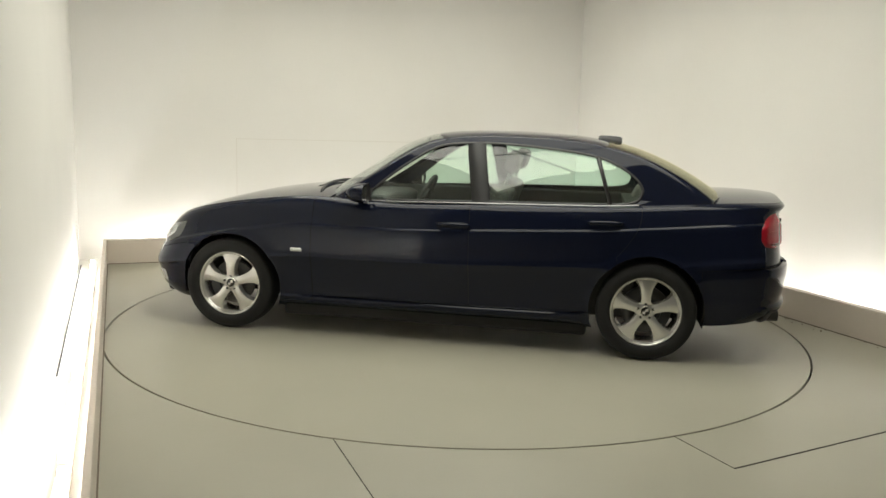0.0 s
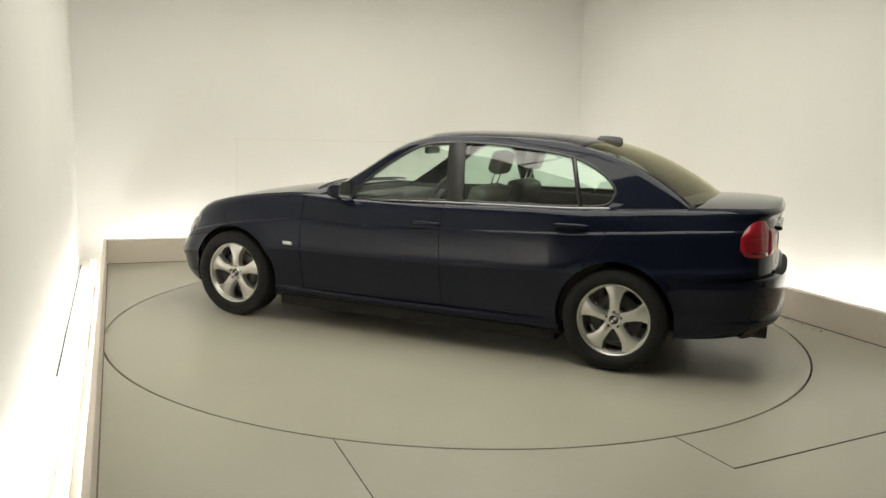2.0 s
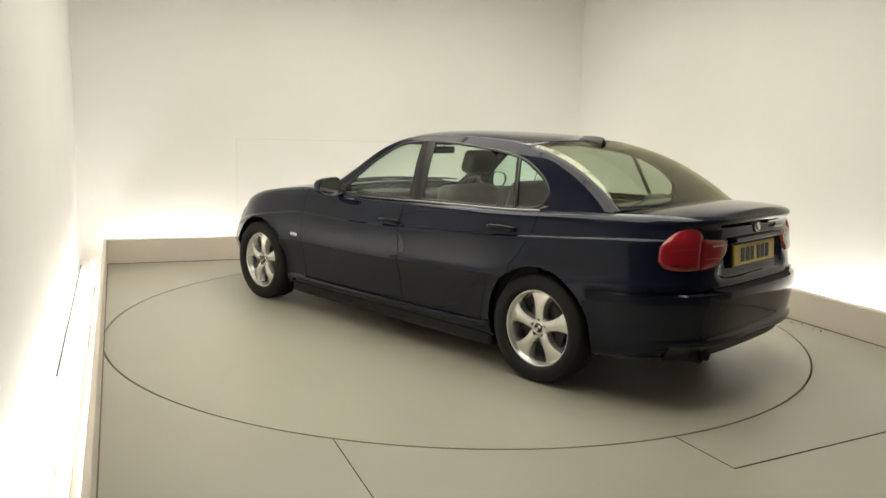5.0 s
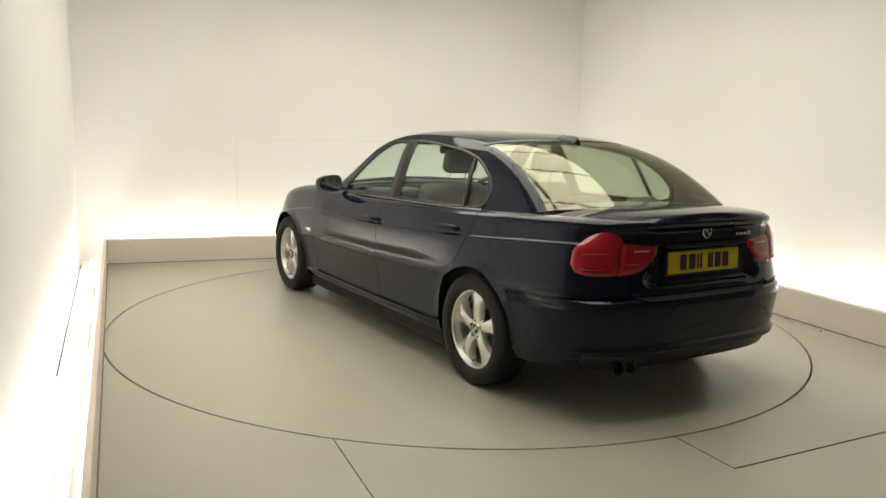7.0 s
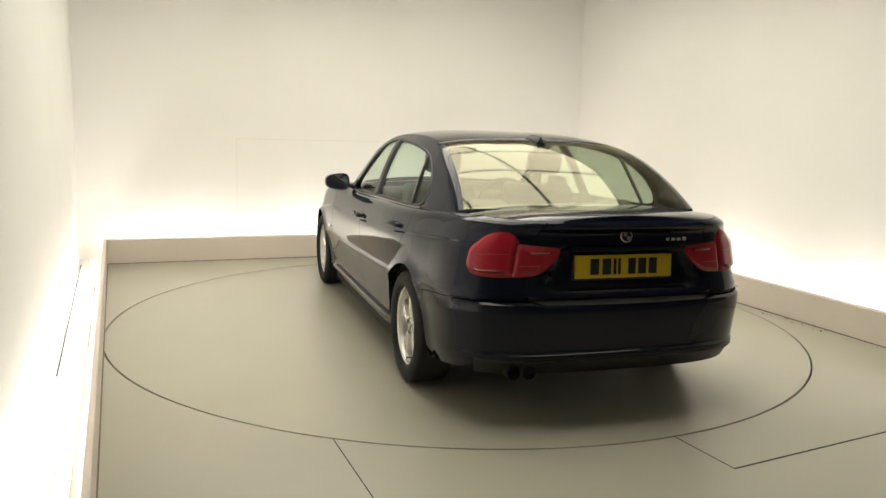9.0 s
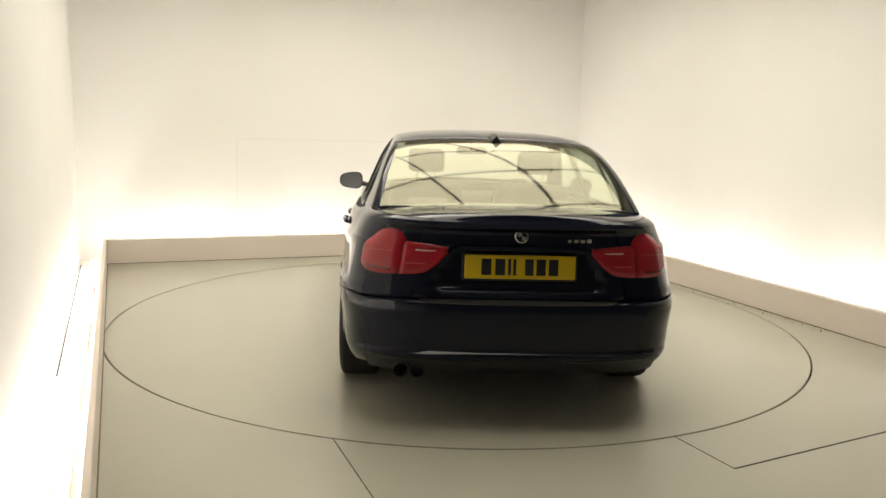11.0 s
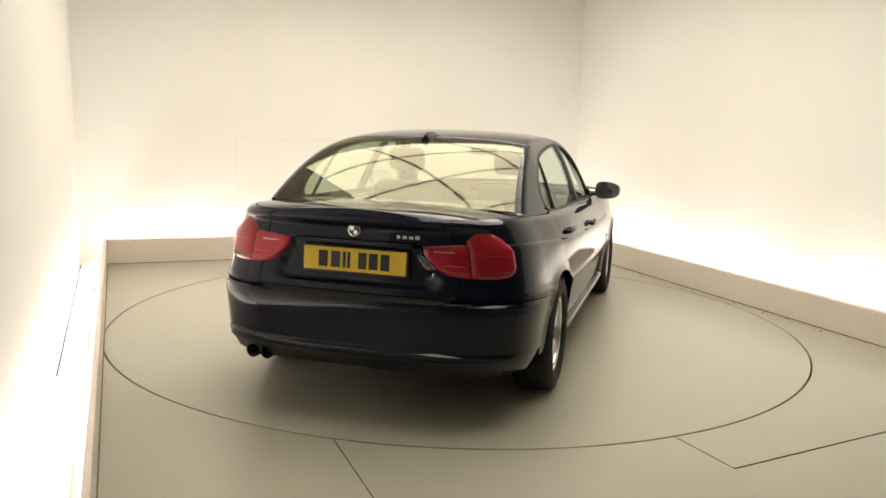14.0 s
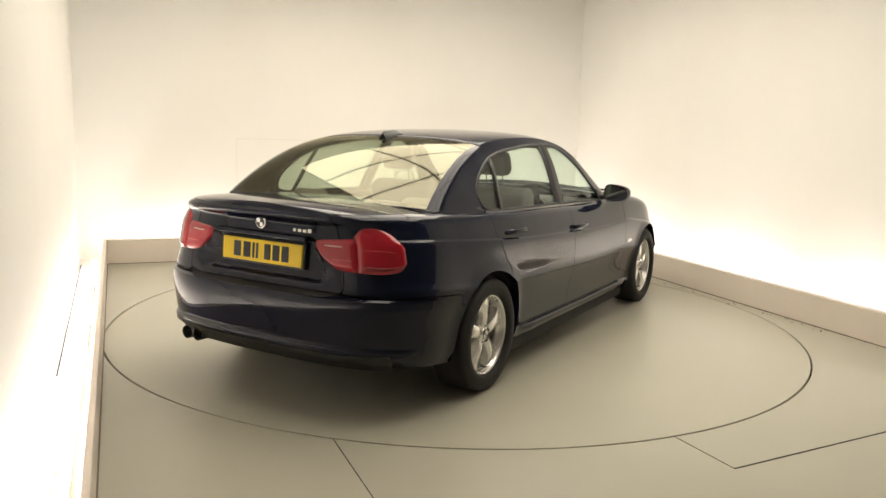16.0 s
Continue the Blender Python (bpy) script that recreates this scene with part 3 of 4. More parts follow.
def window_pane(name, sd, up0, up1, lo0, lo1, mat):
    up, lo = between(UPPER, up0, up1), between(LOWER, lo0, lo1)
    rows = []
    for a, c in zip(up, lo):
        rows.append([on_side((c[0] + (a[0] - c[0]) * k / 8, c[1] + (a[1] - c[1]) * k / 8), sd, -0.012) for k in range(9)])
    ob = part(name, grid(rows), mat, car, "green-tinted side glass", True)
    ob.visible_shadow = False
    return ob


def ribbon(name, sd, line, width, mat, out=0.002, parent=None, label=""):
    """A flat strip along a line of (x, z) on the cabin's side, with turned edges."""
    rows = []
    for i, p in enumerate(line):
        q0, q1 = line[max(i - 1, 0)], line[min(i + 1, len(line) - 1)]
        dx, dz = q1[0] - q0[0], q1[1] - q0[1]
        n = math.hypot(dx, dz) or 1
        nx, nz = -dz / n * width / 2, dx / n * width / 2
        a, c = (p[0] + nx, p[1] + nz), (p[0] - nx, p[1] - nz)
        rows.append([on_side(a, sd, -0.012), on_side(a, sd, out), on_side(p, sd, out + 0.001), on_side(c, sd, out), on_side(c, sd, -0.012)])
    return part(name, grid(rows), mat, parent or car, label, True)


for sd in (1, -1):
    window_pane("front_door_glass", sd, .46, -.215, .45, -.285, SIDE_GLASS)
    window_pane("rear_door_glass", sd, -.265, -1.035, -.335, -1.12, SIDE_GLASS)
    window_pane("quarter_glass", sd, -1.045, -1.316, -1.13, -1.30, SIDE_GLASS)
    ribbon("door_pillar_trim", sd, [(-.245 - .065 * k / 10, 1.318 - .372 * k / 10) for k in range(11)], .118, BLACK, label="gloss black pillar trim")
    ribbon("quarter_bar", sd, [(-1.035 - .09 * k / 8, 1.252 - .288 * k / 8) for k in range(9)], .026, GLOSS_BLACK)
    ribbon("window_seal", sd, D_LINE + D_LINE[:1], .016, BLACK, 0.0015)
    ribbon("belt_trim", sd, [(.50 - 1.80 * k / 30, lerp(.50 - 1.80 * k / 30, [-1.3, -1.06, -.48, .2, .5], [.966, .952, .940, .920, .914])) for k in range(31)], .013, BELT_GLINT, 0.006, label="thin black trim under the windows, its highlight put into the colour")

# an added black sheet behind the panels, so that their gaps read as shaded
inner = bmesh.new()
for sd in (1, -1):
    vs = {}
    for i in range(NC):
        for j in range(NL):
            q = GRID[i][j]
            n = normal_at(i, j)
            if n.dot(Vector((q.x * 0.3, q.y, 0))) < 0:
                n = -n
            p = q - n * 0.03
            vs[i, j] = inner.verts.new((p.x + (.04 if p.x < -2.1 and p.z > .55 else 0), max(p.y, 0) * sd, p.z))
    for i in range(NC - 1):
        for j in range(NL - 1):
            c = (GRID[i][j] + GRID[i + 1][j + 1]) / 2
            if c.y > .4 and any(math.hypot(c.x - cx, c.z - cz) < r + .01 for cx, cz, r in ARCHES):
                continue
            inner.faces.new((vs[i, j], vs[i + 1, j], vs[i + 1, j + 1], vs[i, j + 1]))
part("gap_shade_shell", inner, DARK, car, "added black sheet that shades the panel gaps")

# floor pan, made lower and wider to darken the floor below; wheel housings
part("underbody", join(box(-1.02, 1.02, -.81, .81, .115, .24, .03), box(-2.15, -1.74, -.62, .62, .26, .42, .04), box(1.74, 2.0, -.60, .60, .17, .40, .04),
                       box(-1.76, 1.76, -.52, .52, .20, .60, .03)), DARK, car, "black floor pan and running gear, set low to deepen the shade")
for x in (-HALF, HALF):
    for sd in (1, -1):
        rows = []
        for k in range(25):
            a = math.pi * (-0.08 + 1.16 * k / 24)
            rows.append([(x + .358 * math.cos(a), sd * yy, .312 + .358 * math.sin(a)) for yy in (.50, .62, .74, .835)])
        part("wheel_housing", grid(rows), DARK, car, "black wheel housing", True)
        rows = [[(x + q * math.cos(a), sd * .51, .312 + q * math.sin(a)) for q in (0, .36)] for a in [math.pi * (-.08 + 1.16 * k / 24) for k in range(25)]]
        part("housing_wall", thicken(grid(rows), .008), DARK, car)


# ---- wheels ----
def spoke(angle):
    rows = []
    for k in range(17):
        r = .045 + .158 * k / 16
        half = lerp(r, [.045, .065, .093, .12, .148, .175, .194, .204], [.036, .034, .034, .038, .047, .064, .085, .097])
        lift = lerp(r, [.045, .08, .14, .185, .204], [.006, .013, .012, .005, .000])
        row = []
        for j in range(11):
            f = j / 5 - 1
            y = lift - .011 * abs(f) ** 3 + .004 * (1 - abs(f)) - (.034 if abs(f) == 1 else 0)
            row.append(((r * r - (half * f) ** 2 * .55) ** .5, y, half * f))
        rows.append(row)
    bm = grid(rows)
    bmesh.ops.rotate(bm, verts=bm.verts[:], matrix=Matrix.Rotation(angle, 3, "Y"))
    return bm


def make_wheel(sd, x, name="wheel"):
    """The rim is the wheel; tyre, spokes, cap, bolts and brake sit on it. Its face looks to +y."""
    x, y = (x + .015, .768) if x > 0 else (x, .762)
    at = pose(x, sd * y, .310) if sd > 0 else pose(x, sd * y, .310, 0, 0, 180)
    rim = part(name, lathe([(q * 1.035, h) for q, h in [(.190, -.095), (.204, -.095), (.207, -.08), (.193, -.06), (.188, .02), (.193, .064), (.205, .074), (.2115, .077), (.2150, .082), (.2110, .0865),
                            (.2045, .085), (.1985, .074), (.196, .056), (.190, .015), (.183, -.06), (.190, -.095)]], 64), ALLOY, car, "silver five-spoke alloy wheel", True, at)
    part("tyre", lathe([(q + .007 - .013 * max(0, (q - .2) / .116), h) for q, h in [(.209, -.096), (.226, -.108), (.262, -.112), (.290, -.106), (.309, -.094), (.3145, -.078), (.316, -.03), (.316, .03), (.3145, .078),
                        (.309, .094), (.299, .1005), (.289, .106), (.273, .1095), (.271, .1105), (.258, .1120), (.238, .1105), (.226, .107), (.218, .096), (.2135, .084)]], 64), RUBBER, rim, "black rubber tyre", True)
    for k in range(4):
        y = -.054 + .036 * k
        part("tread_groove", lathe([(.3085, y - .004), (.3105, y - .003), (.3105, y + .003), (.3085, y + .004)], 64), DARK, rim)
    for k in range(5):
        sp = spoke(-math.pi / 2 + 2 * math.pi * k / 5)
        bmesh.ops.scale(sp, verts=sp.verts[:], vec=(1.035, 1, 1.035))
        bmesh.ops.translate(sp, verts=sp.verts[:], vec=(0, .058, 0))
        ob = part("spoke", sp, ALLOY, rim, "", True)
        ob.data.set_sharp_from_angle(angle=radians(50))
    part("hub", lathe([(0, .064), (.034, .064), (.050, .061), (.062, .052), (.066, .03), (.066, -.02)], 40), ALLOY, rim, "", True)
    part("hub_cap", lathe([(0, .0695), (.022, .069), (.0285, .067), (.030, .062)], 32), GLOSS_BLACK, rim, "dark round centre cap", True)
    part("hub_ring", lathe([(.0285, .0672), (.0305, .0685), (.033, .066), (.033, .060)], 32), CHROME, rim, "", True)
    part("hub_emblem", join(box(-.018, 0, .0685, .0705, 0, .018), box(0, .018, .0685, .0705, -.018, 0)), ALLOY, rim)
    for k in range(5):
        a = math.pi / 2 + 2 * math.pi * k / 5
        part("wheel_bolt", lathe([(0, .058), (.008, .058), (.0095, .054), (.0095, .044), (.016, .043), (.0165, .030)], 14), DARK, rim, at=pose(.050 * math.cos(a), .011, .050 * math.sin(a)))
    part("brake_disc", lathe([(.05, .0), (.05, .012), (.148, .012), (.150, .008), (.150, -.012), (.08, -.012)], 40), STEEL, rim, "grey steel brake disc", True)
    rows = []
    for k in range(9):
        a = radians(-35 + 70 * k / 8) + (0 if x > 0 else math.pi)
        rows.append([(r * math.cos(a), y, r * math.sin(a)) for r, y in ((.10, .03), (.155, .034), (.160, .02), (.160, -.04), (.10, -.04))])
    part("brake_caliper", grid(rows, closed=True), BLACK, rim)
    part("valve", sweep([(.0, .05, -.186), (.0, .076, -.182), (.0, .086, -.178)], .004, 6), BLACK, rim)
    return rim


for x in (HALF, -HALF):
    for sd in (1, -1):
        make_wheel(sd, x)


# ---- lamps, plate and badges ----
def at_rear(y, z, out=0.0):
    """The point of the tail at half width y and height z (y at 0 or more)."""
    lo, hi = 0.0, math.pi / 2
    for _ in range(30):
        mid = (lo + hi) / 2
        p = rear_z(mid, z)
        if p.y < y:
            lo = mid
        else:
            hi = mid
    return rear_out(lo, z, out)


def rear_z(a, z):
    v = .6
    for _ in range(6):
        p = plan("rear", a, v)
        v = level_of(p.x, min(max((z - lerp(p.x, BOT_X, BOT_Z)) / (lerp(p.x, TOP_X, TOP_Z) - lerp(p.x, BOT_X, BOT_Z)), 0), 1))
    return plan("rear", a, v)


def rear_out(a, z, out):
    p = rear_z(a, z)
    d = rear_z(min(a + .02, math.pi / 2), z) - rear_z(max(a - .02, 0), z)
    n = Vector((-abs(d.y), abs(d.x), 0))
    return p + (n.normalized() if n.length > 0 else Vector((-1, 0, 0))) * out


def angle_of_y(y, z):
    lo, hi = 0.0, math.pi / 2
    for _ in range(30):
        mid = (lo + hi) / 2
        lo, hi = (mid, hi) if rear_z(mid, z).y < y else (lo, mid)
    return lo


def angle_of_x(x, z):
    lo, hi = 0.0, math.pi / 2
    for _ in range(30):
        mid = (lo + hi) / 2
        lo, hi = (mid, hi) if rear_z(mid, z).x < x else (lo, mid)
    return lo


def tail_piece(name, sd, a0, a1, tops, bots, out, mat, parent, label="", n=26, m=10):
    """A lens between two angles of the tail, with upper and lower edges and a rounded rim."""
    upper, lower = (eased(np.linspace(0, 1, len(q)), q, 60) for q in (tops, bots))
    rows = []
    for i in range(n + 1):
        f = i / n
        a = a0 + (a1 - a0) * f
        zt, zb = lerp(f, *upper), lerp(f, *lower)
        row = []
        for j in range(m + 1):
            g = j / m
            edge = min(f, 1 - f) * 9, min(g, 1 - g) * 6
            o = out * min(1, edge[0] ** .5 if edge[0] > 0 else 0) * min(1, edge[1] ** .5 if edge[1] > 0 else 0) - .004
            p = rear_out(a, zb + (zt - zb) * g, o + .004)
            row.append((p.x, p.y * sd, p.z))
        rows.append(row)
    return part(name, grid(rows), mat, parent, label, True)


A_IN, A_MID = angle_of_y(.345, .81), angle_of_y(.555, .84)
A_OUT = angle_of_x(-2.045, .82)
for sd in (1, -1):
    lamp = tail_piece("tail_lamp", sd, A_MID, A_OUT, [.900, .930, .942, .944, .938, .925, .900, .850], [.736, .734, .733, .733, .735, .738, .746, .780], .014, RED, car, "red tail lamp wrapping round the corner")
    da = (A_OUT - A_MID)
    tail_piece("light_bar", sd, A_MID + da * .04, A_MID + da * .86, [.846, .844, .836], [.841, .839, .830], .0150, RED_LIGHT, lamp, "thin pale light bar", 10, 3)
    tail_piece("dark_band", sd, A_MID + da * .06, A_MID + da * .80, [.772, .770, .770], [.748, .746, .756], .0146, RED_DARK, lamp, "dark red band", 8, 4)
    lid = tail_piece("boot_lamp", sd, A_IN, A_MID - .006, [.872, .878, .882, .885, .888, .890], [.838, .778, .748, .740, .737, .736], .014, RED, car, "red inner lamp on the boot lid")
    db = A_MID - A_IN
    tail_piece("reverse_lens", sd, A_IN + db * .14, A_IN + db * .70, [.858, .860, .862], [.850, .846, .846], .0148, PALE_LENS, lid, "pale reversing lens", 8, 4)
    tail_piece("light_bar", sd, A_IN + db * .30, A_IN + db * .92, [.796, .796], [.788, .786], .0146, RED_LIGHT, lid, "", 8, 4)

plate = part("number_plate", box(-.012, 0, -.262, .262, -.056, .056, .004), YELLOW, car, "yellow number plate with dark bars", at=pose(-2.216, 0, .782, 0, 4, 0))
for y0, w in ((.160, .046), (.095, .046), (.051, .014), (.027, .014), (-.042, .040), (-.098, .044), (-.157, .044)):
    part("dark_bar", box(-.0145, -.011, y0 - w / 2, y0 + w / 2, -.0385, .0385), INK, plate)
part("plate_holder", box(-.006, .02, -.272, .272, -.066, .064, .004), BLACK, car, at=pose(-2.213, 0, .782, 0, 4, 0))
part("plate_lamp_strip", box(-.030, .01, -.30, .30, -.012, .012, .006), PAINT, car, at=pose(-2.222, 0, .872, 0, 0, 0))
rnd = part("round_badge", lathe([(0, .007), (.030, .006), (.0335, .0045), (.036, .004), (.040, .001), (.040, -.004)], 36, "z"), CHROME, car, "small round chrome badge", True, pose(-2.228, 0, .928, 0, -86, 0) @ Matrix.Scale(.84, 4))
part("badge_field", lathe([(0, .0085), (.030, .0075), (.031, .006)], 32, "z"), GLOSS_BLACK, rnd)
part("badge_quarter", join(box(0, .022, 0, .022, .008, .0095), box(-.022, 0, -.022, 0, .008, .0095)), CHROME, rnd)
badge = part("boot_badge", box(-.003, 0, -.008, .008, -.007, .007, .001), ALLOY, car, "small chrome bars on the boot lid", at=pose(-2.236, -.225, .912))
for k in range(1, 4):
    part("chrome_bar", box(-.003, 0, -.0105, .0105, -.007, .007 if k < 3 else .011, .001), ALLOY, badge, at=pose(0, -.031 * k, 0))

# roof aerial
fin = []
for k in range(13):
    f = k / 12
    tall, half = .036 * f ** .6 if f < .93 else .029, .034 - .008 * f
    fin.append([(-1.035 - .165 * f, w * half, 1.377 - .036 * f - .016 + (tall + .018) * h)
                for w, h in ((1, 0), (.95, .3), (.55, .6), (.22, .85), (0, 1), (-.22, .85), (-.55, .6), (-.95, .3), (-1, 0))])
fin = grid(fin)
bmesh.ops.holes_fill(fin, edges=[e for e in fin.edges if e.is_boundary], sides=0)
part("roof_aerial", fin, BLACK, car, "black shark-fin aerial", True).data.set_sharp_from_angle(angle=radians(50))


# side repeaters, handles, mirrors
def on_body(x, z, sd, out=0.0):
    """A point of the doors and wings at x and height z."""
    a = lerp(x, [XA, -1.2, -.25, .8, XB], [0, 1, 2, 3, 4])
    zb, zt = lerp(x, BOT_X, BOT_Z), lerp(x, TOP_X, TOP_Z)
    p = plan("side", a, level_of(x, min(max((z - zb) / (zt - zb), 0), 1)))
    return Vector((x, (p.y + out) * sd, z))


def body_patch(name, sd, x0, x1, z0, z1, out, mat, parent=None, label="", n=8, m=5, tilt=0.0):
    rows = []
    for i in range(n + 1):
        f = i / n
        row = []
        for j in range(m + 1):
            g = j / m
            e = min(1, (min(f, 1 - f) * 6) ** .5) * min(1, (min(g, 1 - g) * 4) ** .5)
            row.append(on_body(x0 + (x1 - x0) * f, z0 + (z1 - z0) * g + tilt * f, sd, out * e))
        rows.append(row)
    return part(name, grid(rows), mat, parent or car, label, True)


for sd in (1, -1):
    body_patch("side_repeater", sd, .865, .945, .566, .592, .010, CLEAR, label="small clear indicator lens")
    for hx, hz in ((-.15, .792), (-1.10, .850)):
        cup = body_patch("door_handle", sd, hx - .115, hx + .115, hz - .022, hz + .022, .004, PAINT, label="navy pull door handle")
        pts = [on_body(hx - .105 + .21 * k / 10, hz + .004 + .004 * math.sin(k / 10 * math.pi), sd, .012 + .022 * math.sin(k / 10 * math.pi) ** .5) for k in range(11)]
        part("grip", sweep(pts, .0125, 8, 1.2), PAINT, cup, "", True)
    # mirror: a rounded shell on a foot
    rows = []
    for i in range(11):
        f = i / 10
        rad = (1 - (1 - f) ** 2.2) ** .5 if f < 1 else 1
        rad = max(rad, .02)
        row = []
        for k in range(20):
            t = 2 * math.pi * k / 20
            ex = abs(math.cos(t)) ** .7 * math.copysign(1, math.cos(t)) * .090 * rad
            ez = abs(math.sin(t)) ** .7 * math.copysign(1, math.sin(t)) * .064 * rad
            row.append((.545 - .125 * f + .02 * ex, sd * (.935 + ex - .02 * f), .975 + ez * (1 - .18 * ex / .096)))
        rows.append(row)
    shell = grid(rows, closed=True)
    mir = part("door_mirror", shell, PAINT, car, "navy door mirror with a black foot", True)
    cen = sum((Vector(p) for p in rows[-1]), Vector()) / 20
    part("mirror_rim", grid([rows[-1], [tuple(cen + (Vector(p) - cen) * .90 + Vector((.012, 0, 0))) for p in rows[-1]]], closed=True), BLACK, mir)
    gb = bmesh.new()
    gb.faces.new([gb.verts.new(cen + (Vector(p) - cen) * .90 + Vector((.011, 0, 0))) for p in rows[-1]])
    part("mirror_glass", gb, MIRROR, mir)
    part("mirror_foot", sweep([(.47, sd * .76, .935), (.475, sd * .82, .945), (.48, sd * .88, .965), (.49, sd * .93, .985)], .034, 10, .55), BLACK, mir, "black mirror foot", True)
    part("mirror_triangle", thicken(grid([[on_side((.60, .935), sd, .006), on_side((.60, .94), sd, .006)], [on_side((.42, .925), sd, .006), on_side((.42, 1.0), sd, .006)]]), .006), BLACK, mir)

# headlamps, grilles and front skirt
def front_z(a, z):
    v = .7
    for _ in range(6):
        p = plan("front", a, v)
        v = level_of(p.x, min(max((z - lerp(p.x, BOT_X, BOT_Z)) / (lerp(p.x, TOP_X, TOP_Z) - lerp(p.x, BOT_X, BOT_Z)), 0), 1))
    return plan("front", a, v)


def nose_piece(name, sd, a0, a1, tops, bots, out, mat, label="", n=12, m=6):
    rows = []
    for i in range(n + 1):
        f = i / n
        a = a0 + (a1 - a0) * f
        zt, zb = lerp(f, [k / (len(tops) - 1) for k in range(len(tops))], tops), lerp(f, [k / (len(bots) - 1) for k in range(len(bots))], bots)
        row = []
        for j in range(m + 1):
            g = j / m
            e = min(1, (min(f, 1 - f) * 8) ** .5) * min(1, (min(g, 1 - g) * 5) ** .5)
            p = front_z(a, zb + (zt - zb) * g)
            d = (front_z(a + .02, zb + (zt - zb) * g) - front_z(max(a - .02, 0), zb + (zt - zb) * g))
            nn = Vector((abs(d.y), abs(d.x), 0)).normalized() * (out * e + .001)
            row.append((p.x + nn.x, (p.y + nn.y) * sd, p.z))
        rows.append(row)
    return part(name, grid(rows), mat, car, label, True)


AF = [FRONT_A[k] for k in range(NE + 1)]


def front_angle(y):
    return min(AF, key=lambda a: abs(front_z(a, .6).y - y))


for sd in (1, -1):
    nose_piece("headlamp", sd, front_angle(.36), front_angle(.78), [.635, .655, .680, .712], [.555, .540, .545, .610], .016, LAMP_BODY, "dark clear-covered swept-back headlamp")
    nose_piece("lamp_reflector", sd, front_angle(.42), front_angle(.77), [.624, .642, .668, .698], [.568, .556, .562, .622], .021, CLEAR, "bright lamp reflector")
    nose_piece("kidney_grille", sd, front_angle(.03), front_angle(.22), [.640, .645, .635], [.500, .495, .520], .016, CHROME, "chrome-framed kidney grille")
    nose_piece("grille_mesh", sd, front_angle(.05), front_angle(.20), [.628, .632, .622], [.512, .507, .532], .020, GLOSS_BLACK)
    nose_piece("fog_lamp", sd, front_angle(.56), front_angle(.70), [.35, .35], [.27, .27], .006, CLEAR, "round front fog lamp")
    nose_piece("lower_grille", sd, 0.02, front_angle(.46), [.36, .36, .35], [.24, .24, .26], .006, BLACK, "black lower grille")

# rear skirt, tail pipes, cowl and wipers
rows = []
for k in range(33):
    f = k / 16 - 1
    a = angle_of_y(abs(f) * .72, .33)
    row = []
    for z, o in ((.265, -.07), (.262, -.015), (.300, .004), (.335, .005), (.345, .000)):
        p = rear_out(a, max(z, .30), o)
        row.append((p.x, math.copysign(p.y, f) if f else 0, z))
    rows.append(row)
# black ribbon on the surface, painted shade for the recess below the lid
gap_rows = []
for k in range(41):
    f = k / 20 - 1
    y = abs(f) * .50
    low = lerp(y, [0, .43, .50], [.622, .624, .640])
    row = []
    for dz in (-.008, 0, .012):
        p = rear_out(angle_of_y(y, low + dz), low + dz, .003)
        row.append((p.x, math.copysign(p.y, f) if f else 0, low + dz))
    gap_rows.append(row)
part("lid_gap_shade", grid(gap_rows), DARK, car, "black strip laid on as the shaded gap under the boot lid", True)
part("rear_skirt", grid(rows), BLACK, car, "black lower bumper insert", True)
for y in (.470, .548):
    part("tail_pipe", lathe([(.030, .30), (.0325, .0), (.036, -.008), (.036, .29), (.030, .30)], 24), STEEL, car, "dull steel tail pipe", True, pose(-2.215, y, .280, 0, 0, -90))
    part("pipe_bore", lathe([(0, .05), (.0315, .05)], 20), DARK, car, at=pose(-2.215, y, .280, 0, 0, -90))
part("cowl", box(.70, .90, -.62, .62, .90, .945, .02), BLACK, car, "black scuttle panel")
part("scuttle_seal", sweep([(.82 + .09 * (1 - (k / 8 - 1) ** 2), .62 * (k / 8 - 1), .946 + .032 * (1 - (k / 8 - 1) ** 2)) for k in range(17)], .011, 8), BLACK, car, "black scuttle seal", True)
for y0 in (-.35, .30):
    part("wiper", sweep([(.95, y0, .955), (.93, y0 - .15, .962), (.89, y0 - .35, .958), (.85, y0 - .48, .948)], .009, 6), BLACK, car)

# ---- cabin ----
def seat(x, y, w, back_lean=18, rest=True):
    cush = part("seat", box(-.25, .27, -w / 2, w / 2, -.10, .06, .05, 3), LEATHER, car, "grey leather seat", True, pose(x, y, .46, 0, -6, 0))
    back = part("backrest", box(-.07, .07, -w / 2, w / 2, 0, .60, .05, 3), LEATHER, cush, "", True, pose(-.25, 0, .02, 0, -back_lean + 6, 0))
    if rest:
        part("headrest", box(-.05, .05, -.122, .122, .695, .850, .048, 5), LEATHER, back, "", True)
    for dy in (-.06, .06):
        part("headrest_post", sweep([(0, dy, .58), (0, dy, .71)], .006, 6), CHROME, back)
    return cush


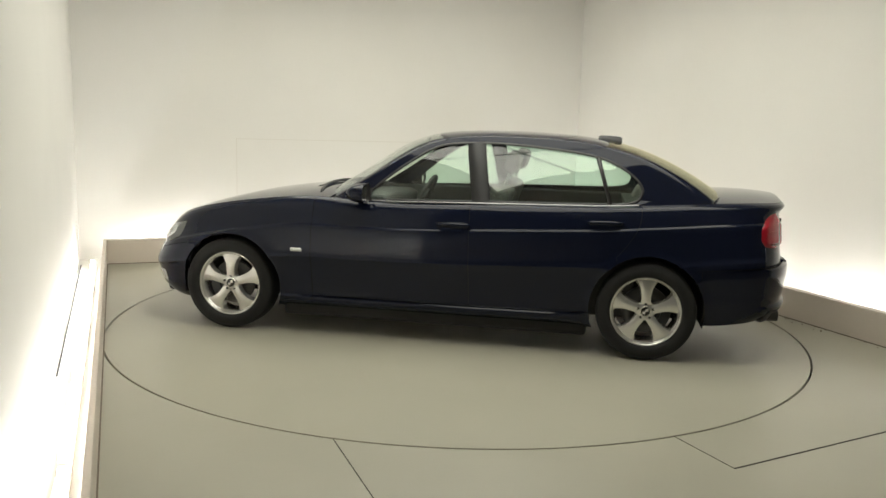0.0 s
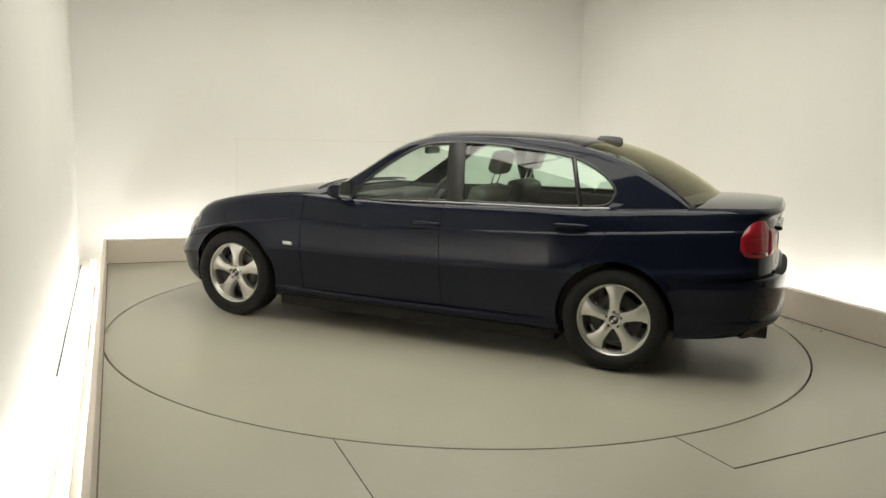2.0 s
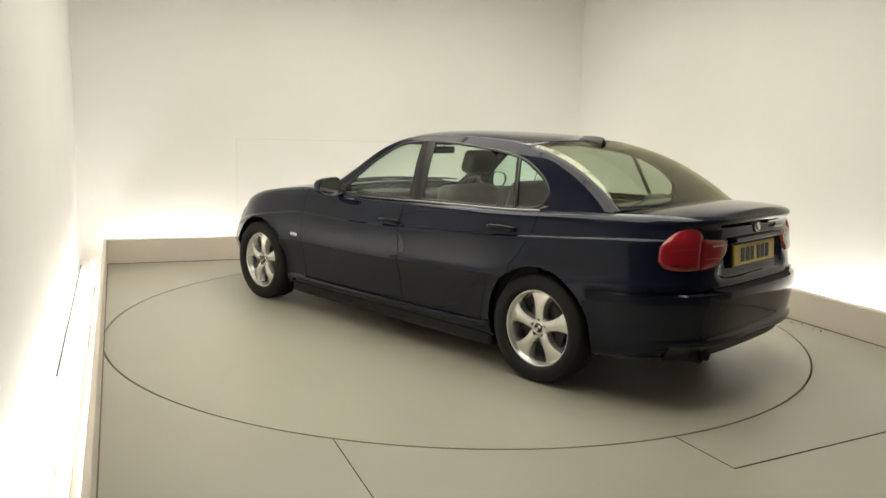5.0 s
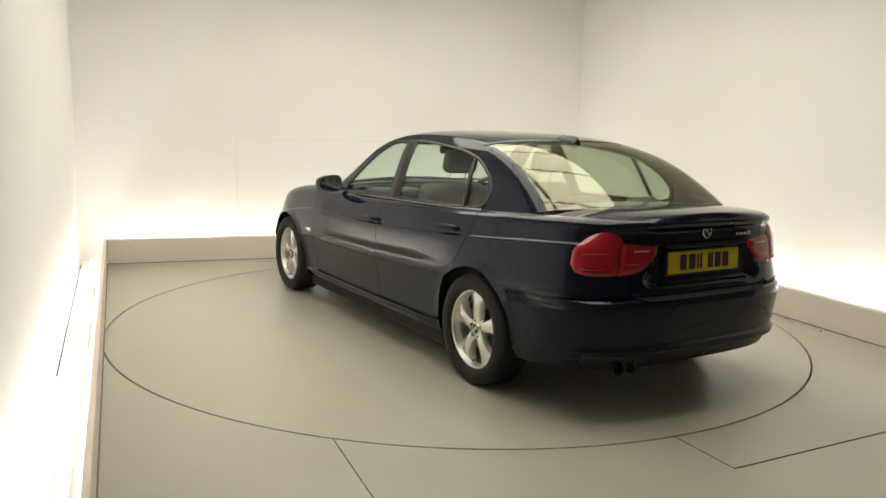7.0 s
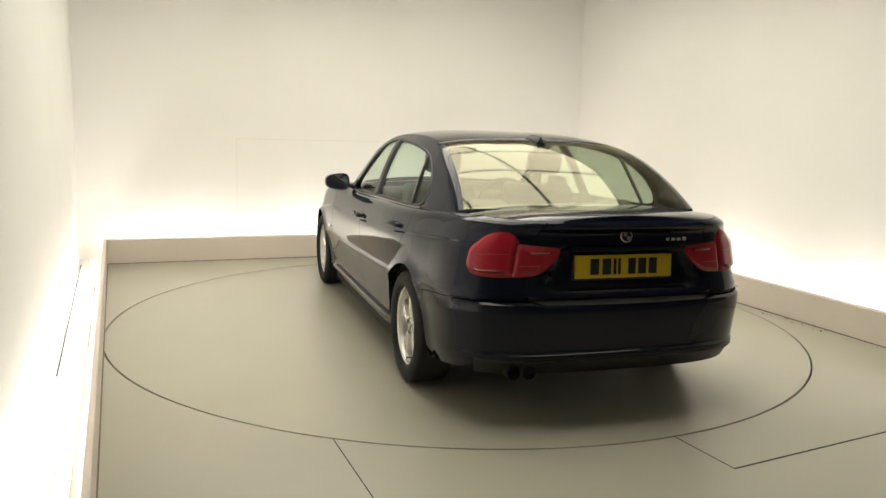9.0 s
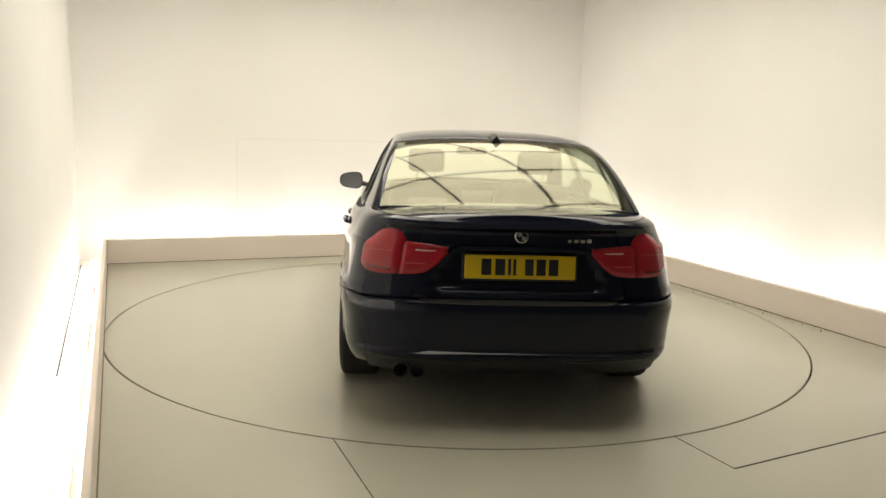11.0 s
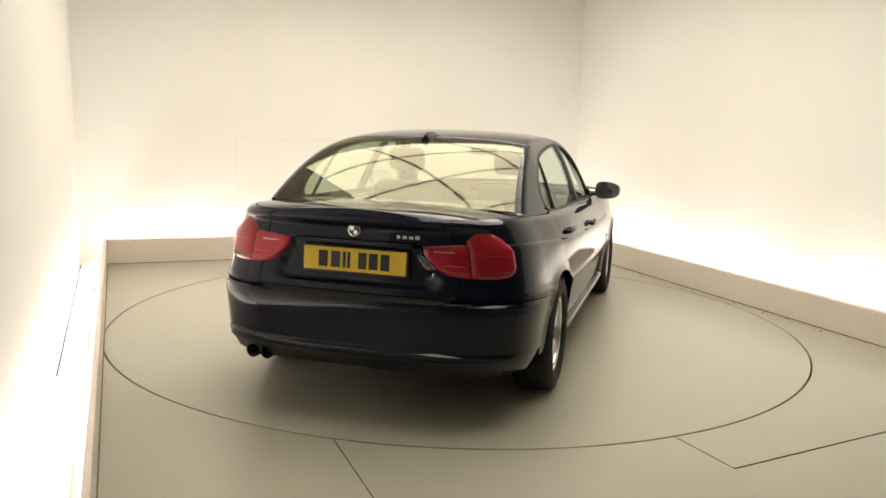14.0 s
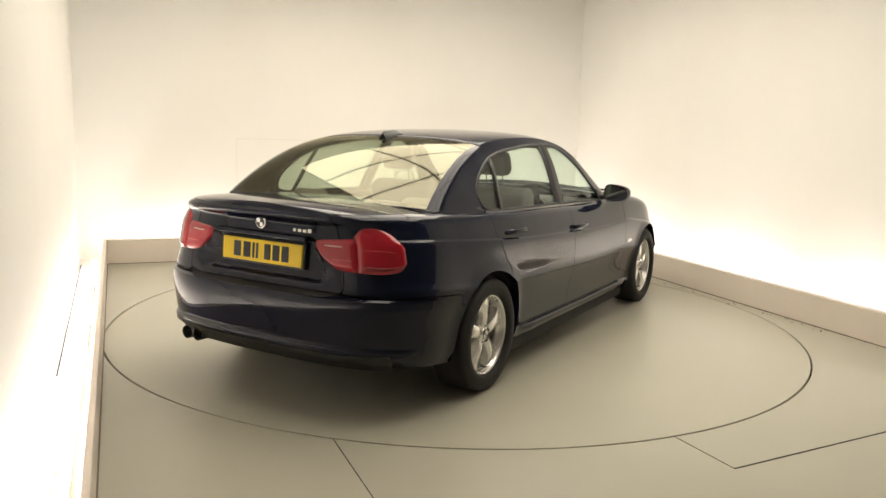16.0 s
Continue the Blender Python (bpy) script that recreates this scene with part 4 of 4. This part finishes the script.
seat(.02, .37, .50)
seat(.02, -.37, .50)
bench = part("rear_bench", box(-.25, .25, -.64, .64, -.10, .07, .05, 3), LEATHER, car, "grey leather rear bench", True, pose(-.88, 0, .46, 0, -6, 0))
rear_back = part("backrest", box(-.07, .07, -.64, .64, 0, .50, .05, 3), LEATHER, bench, "", True, pose(-.25, 0, .02, 0, -20, 0))
for y in (-.40, .40):
    part("headrest", box(-.05, .05, -.125, .125, .47, .62, .047, 5), LEATHER, rear_back, "", True, pose(0, y, 0))
part("parcel_shelf", box(-1.74, -1.24, -.62, .62, .90, .935, .012), CABIN, car, "dark parcel shelf")
part("dashboard", join(box(.42, .86, -.70, .70, .62, .90, .06, 3), box(.36, .56, .16, .58, .84, .935, .04, 3), box(.0, .5, -.12, .12, .40, .66, .04)), CABIN, car, "dark dashboard", True)
whl = part("steering_wheel", bmesh.new(), CABIN, car, "", True, pose(.30, -.37, .86, 0, 62, 0))
ring = lathe([(.18 + .016 * math.cos(t), .016 * math.sin(t)) for t in [2 * math.pi * k / 10 for k in range(11)]], 36, "z")
ring = join(ring, box(-.17, .17, -.018, .018, -.008, .008, .005), lathe([(0, .02), (.06, .015), (.07, -.02)], 24, "z"))
ring.to_mesh(whl.data)
ring.free()
for sd in (1, -1):
    part("door_lining", box(-1.30, .75, sd * .735 - .02, sd * .735 + .02, .25, .925, .015), CABIN, car, "dark door lining")
    part("sun_visor", box(-.06, .10, sd * .36 - .17, sd * .36 + .17, 1.285, 1.300, .006), LINING, car)
part("cabin_floor", box(-1.3, .9, -.72, .72, .24, .29), CABIN, car)
part("roof_lining", grid([[p + Vector((0, 0, -.035)) for p in top_row(k)[2:39]] for k in range(K_ROOF0 + 1, K_ROOF1)]), LINING, car, "pale roof lining", True)
part("rear_view_mirror", join(box(.20, .235, -.11, .11, 1.21, 1.265, .015), sweep([(.22, 0, 1.25), (.19, 0, 1.33)], .008, 6)), GLOSS_BLACK, car, "black interior mirror")


def motions():
    """The turntable and the car on it turn together."""
    turns = [(0, 170.87), (2, 157.51), (4, 143.88), (6, 130.04), (8, 116.09), (10, 102.09), (12, 88.12), (14, 74.26), (16, 60.59)]
    walk(turntable, [(t, pose(0, 0, 0, 0, 0, a)) for t, a in turns])
    walk(car, [(t, pose(0, 0, 0, 0, 0, a) @ pose(0.059, -0.1035, 0)) for t, a in turns])


motions()
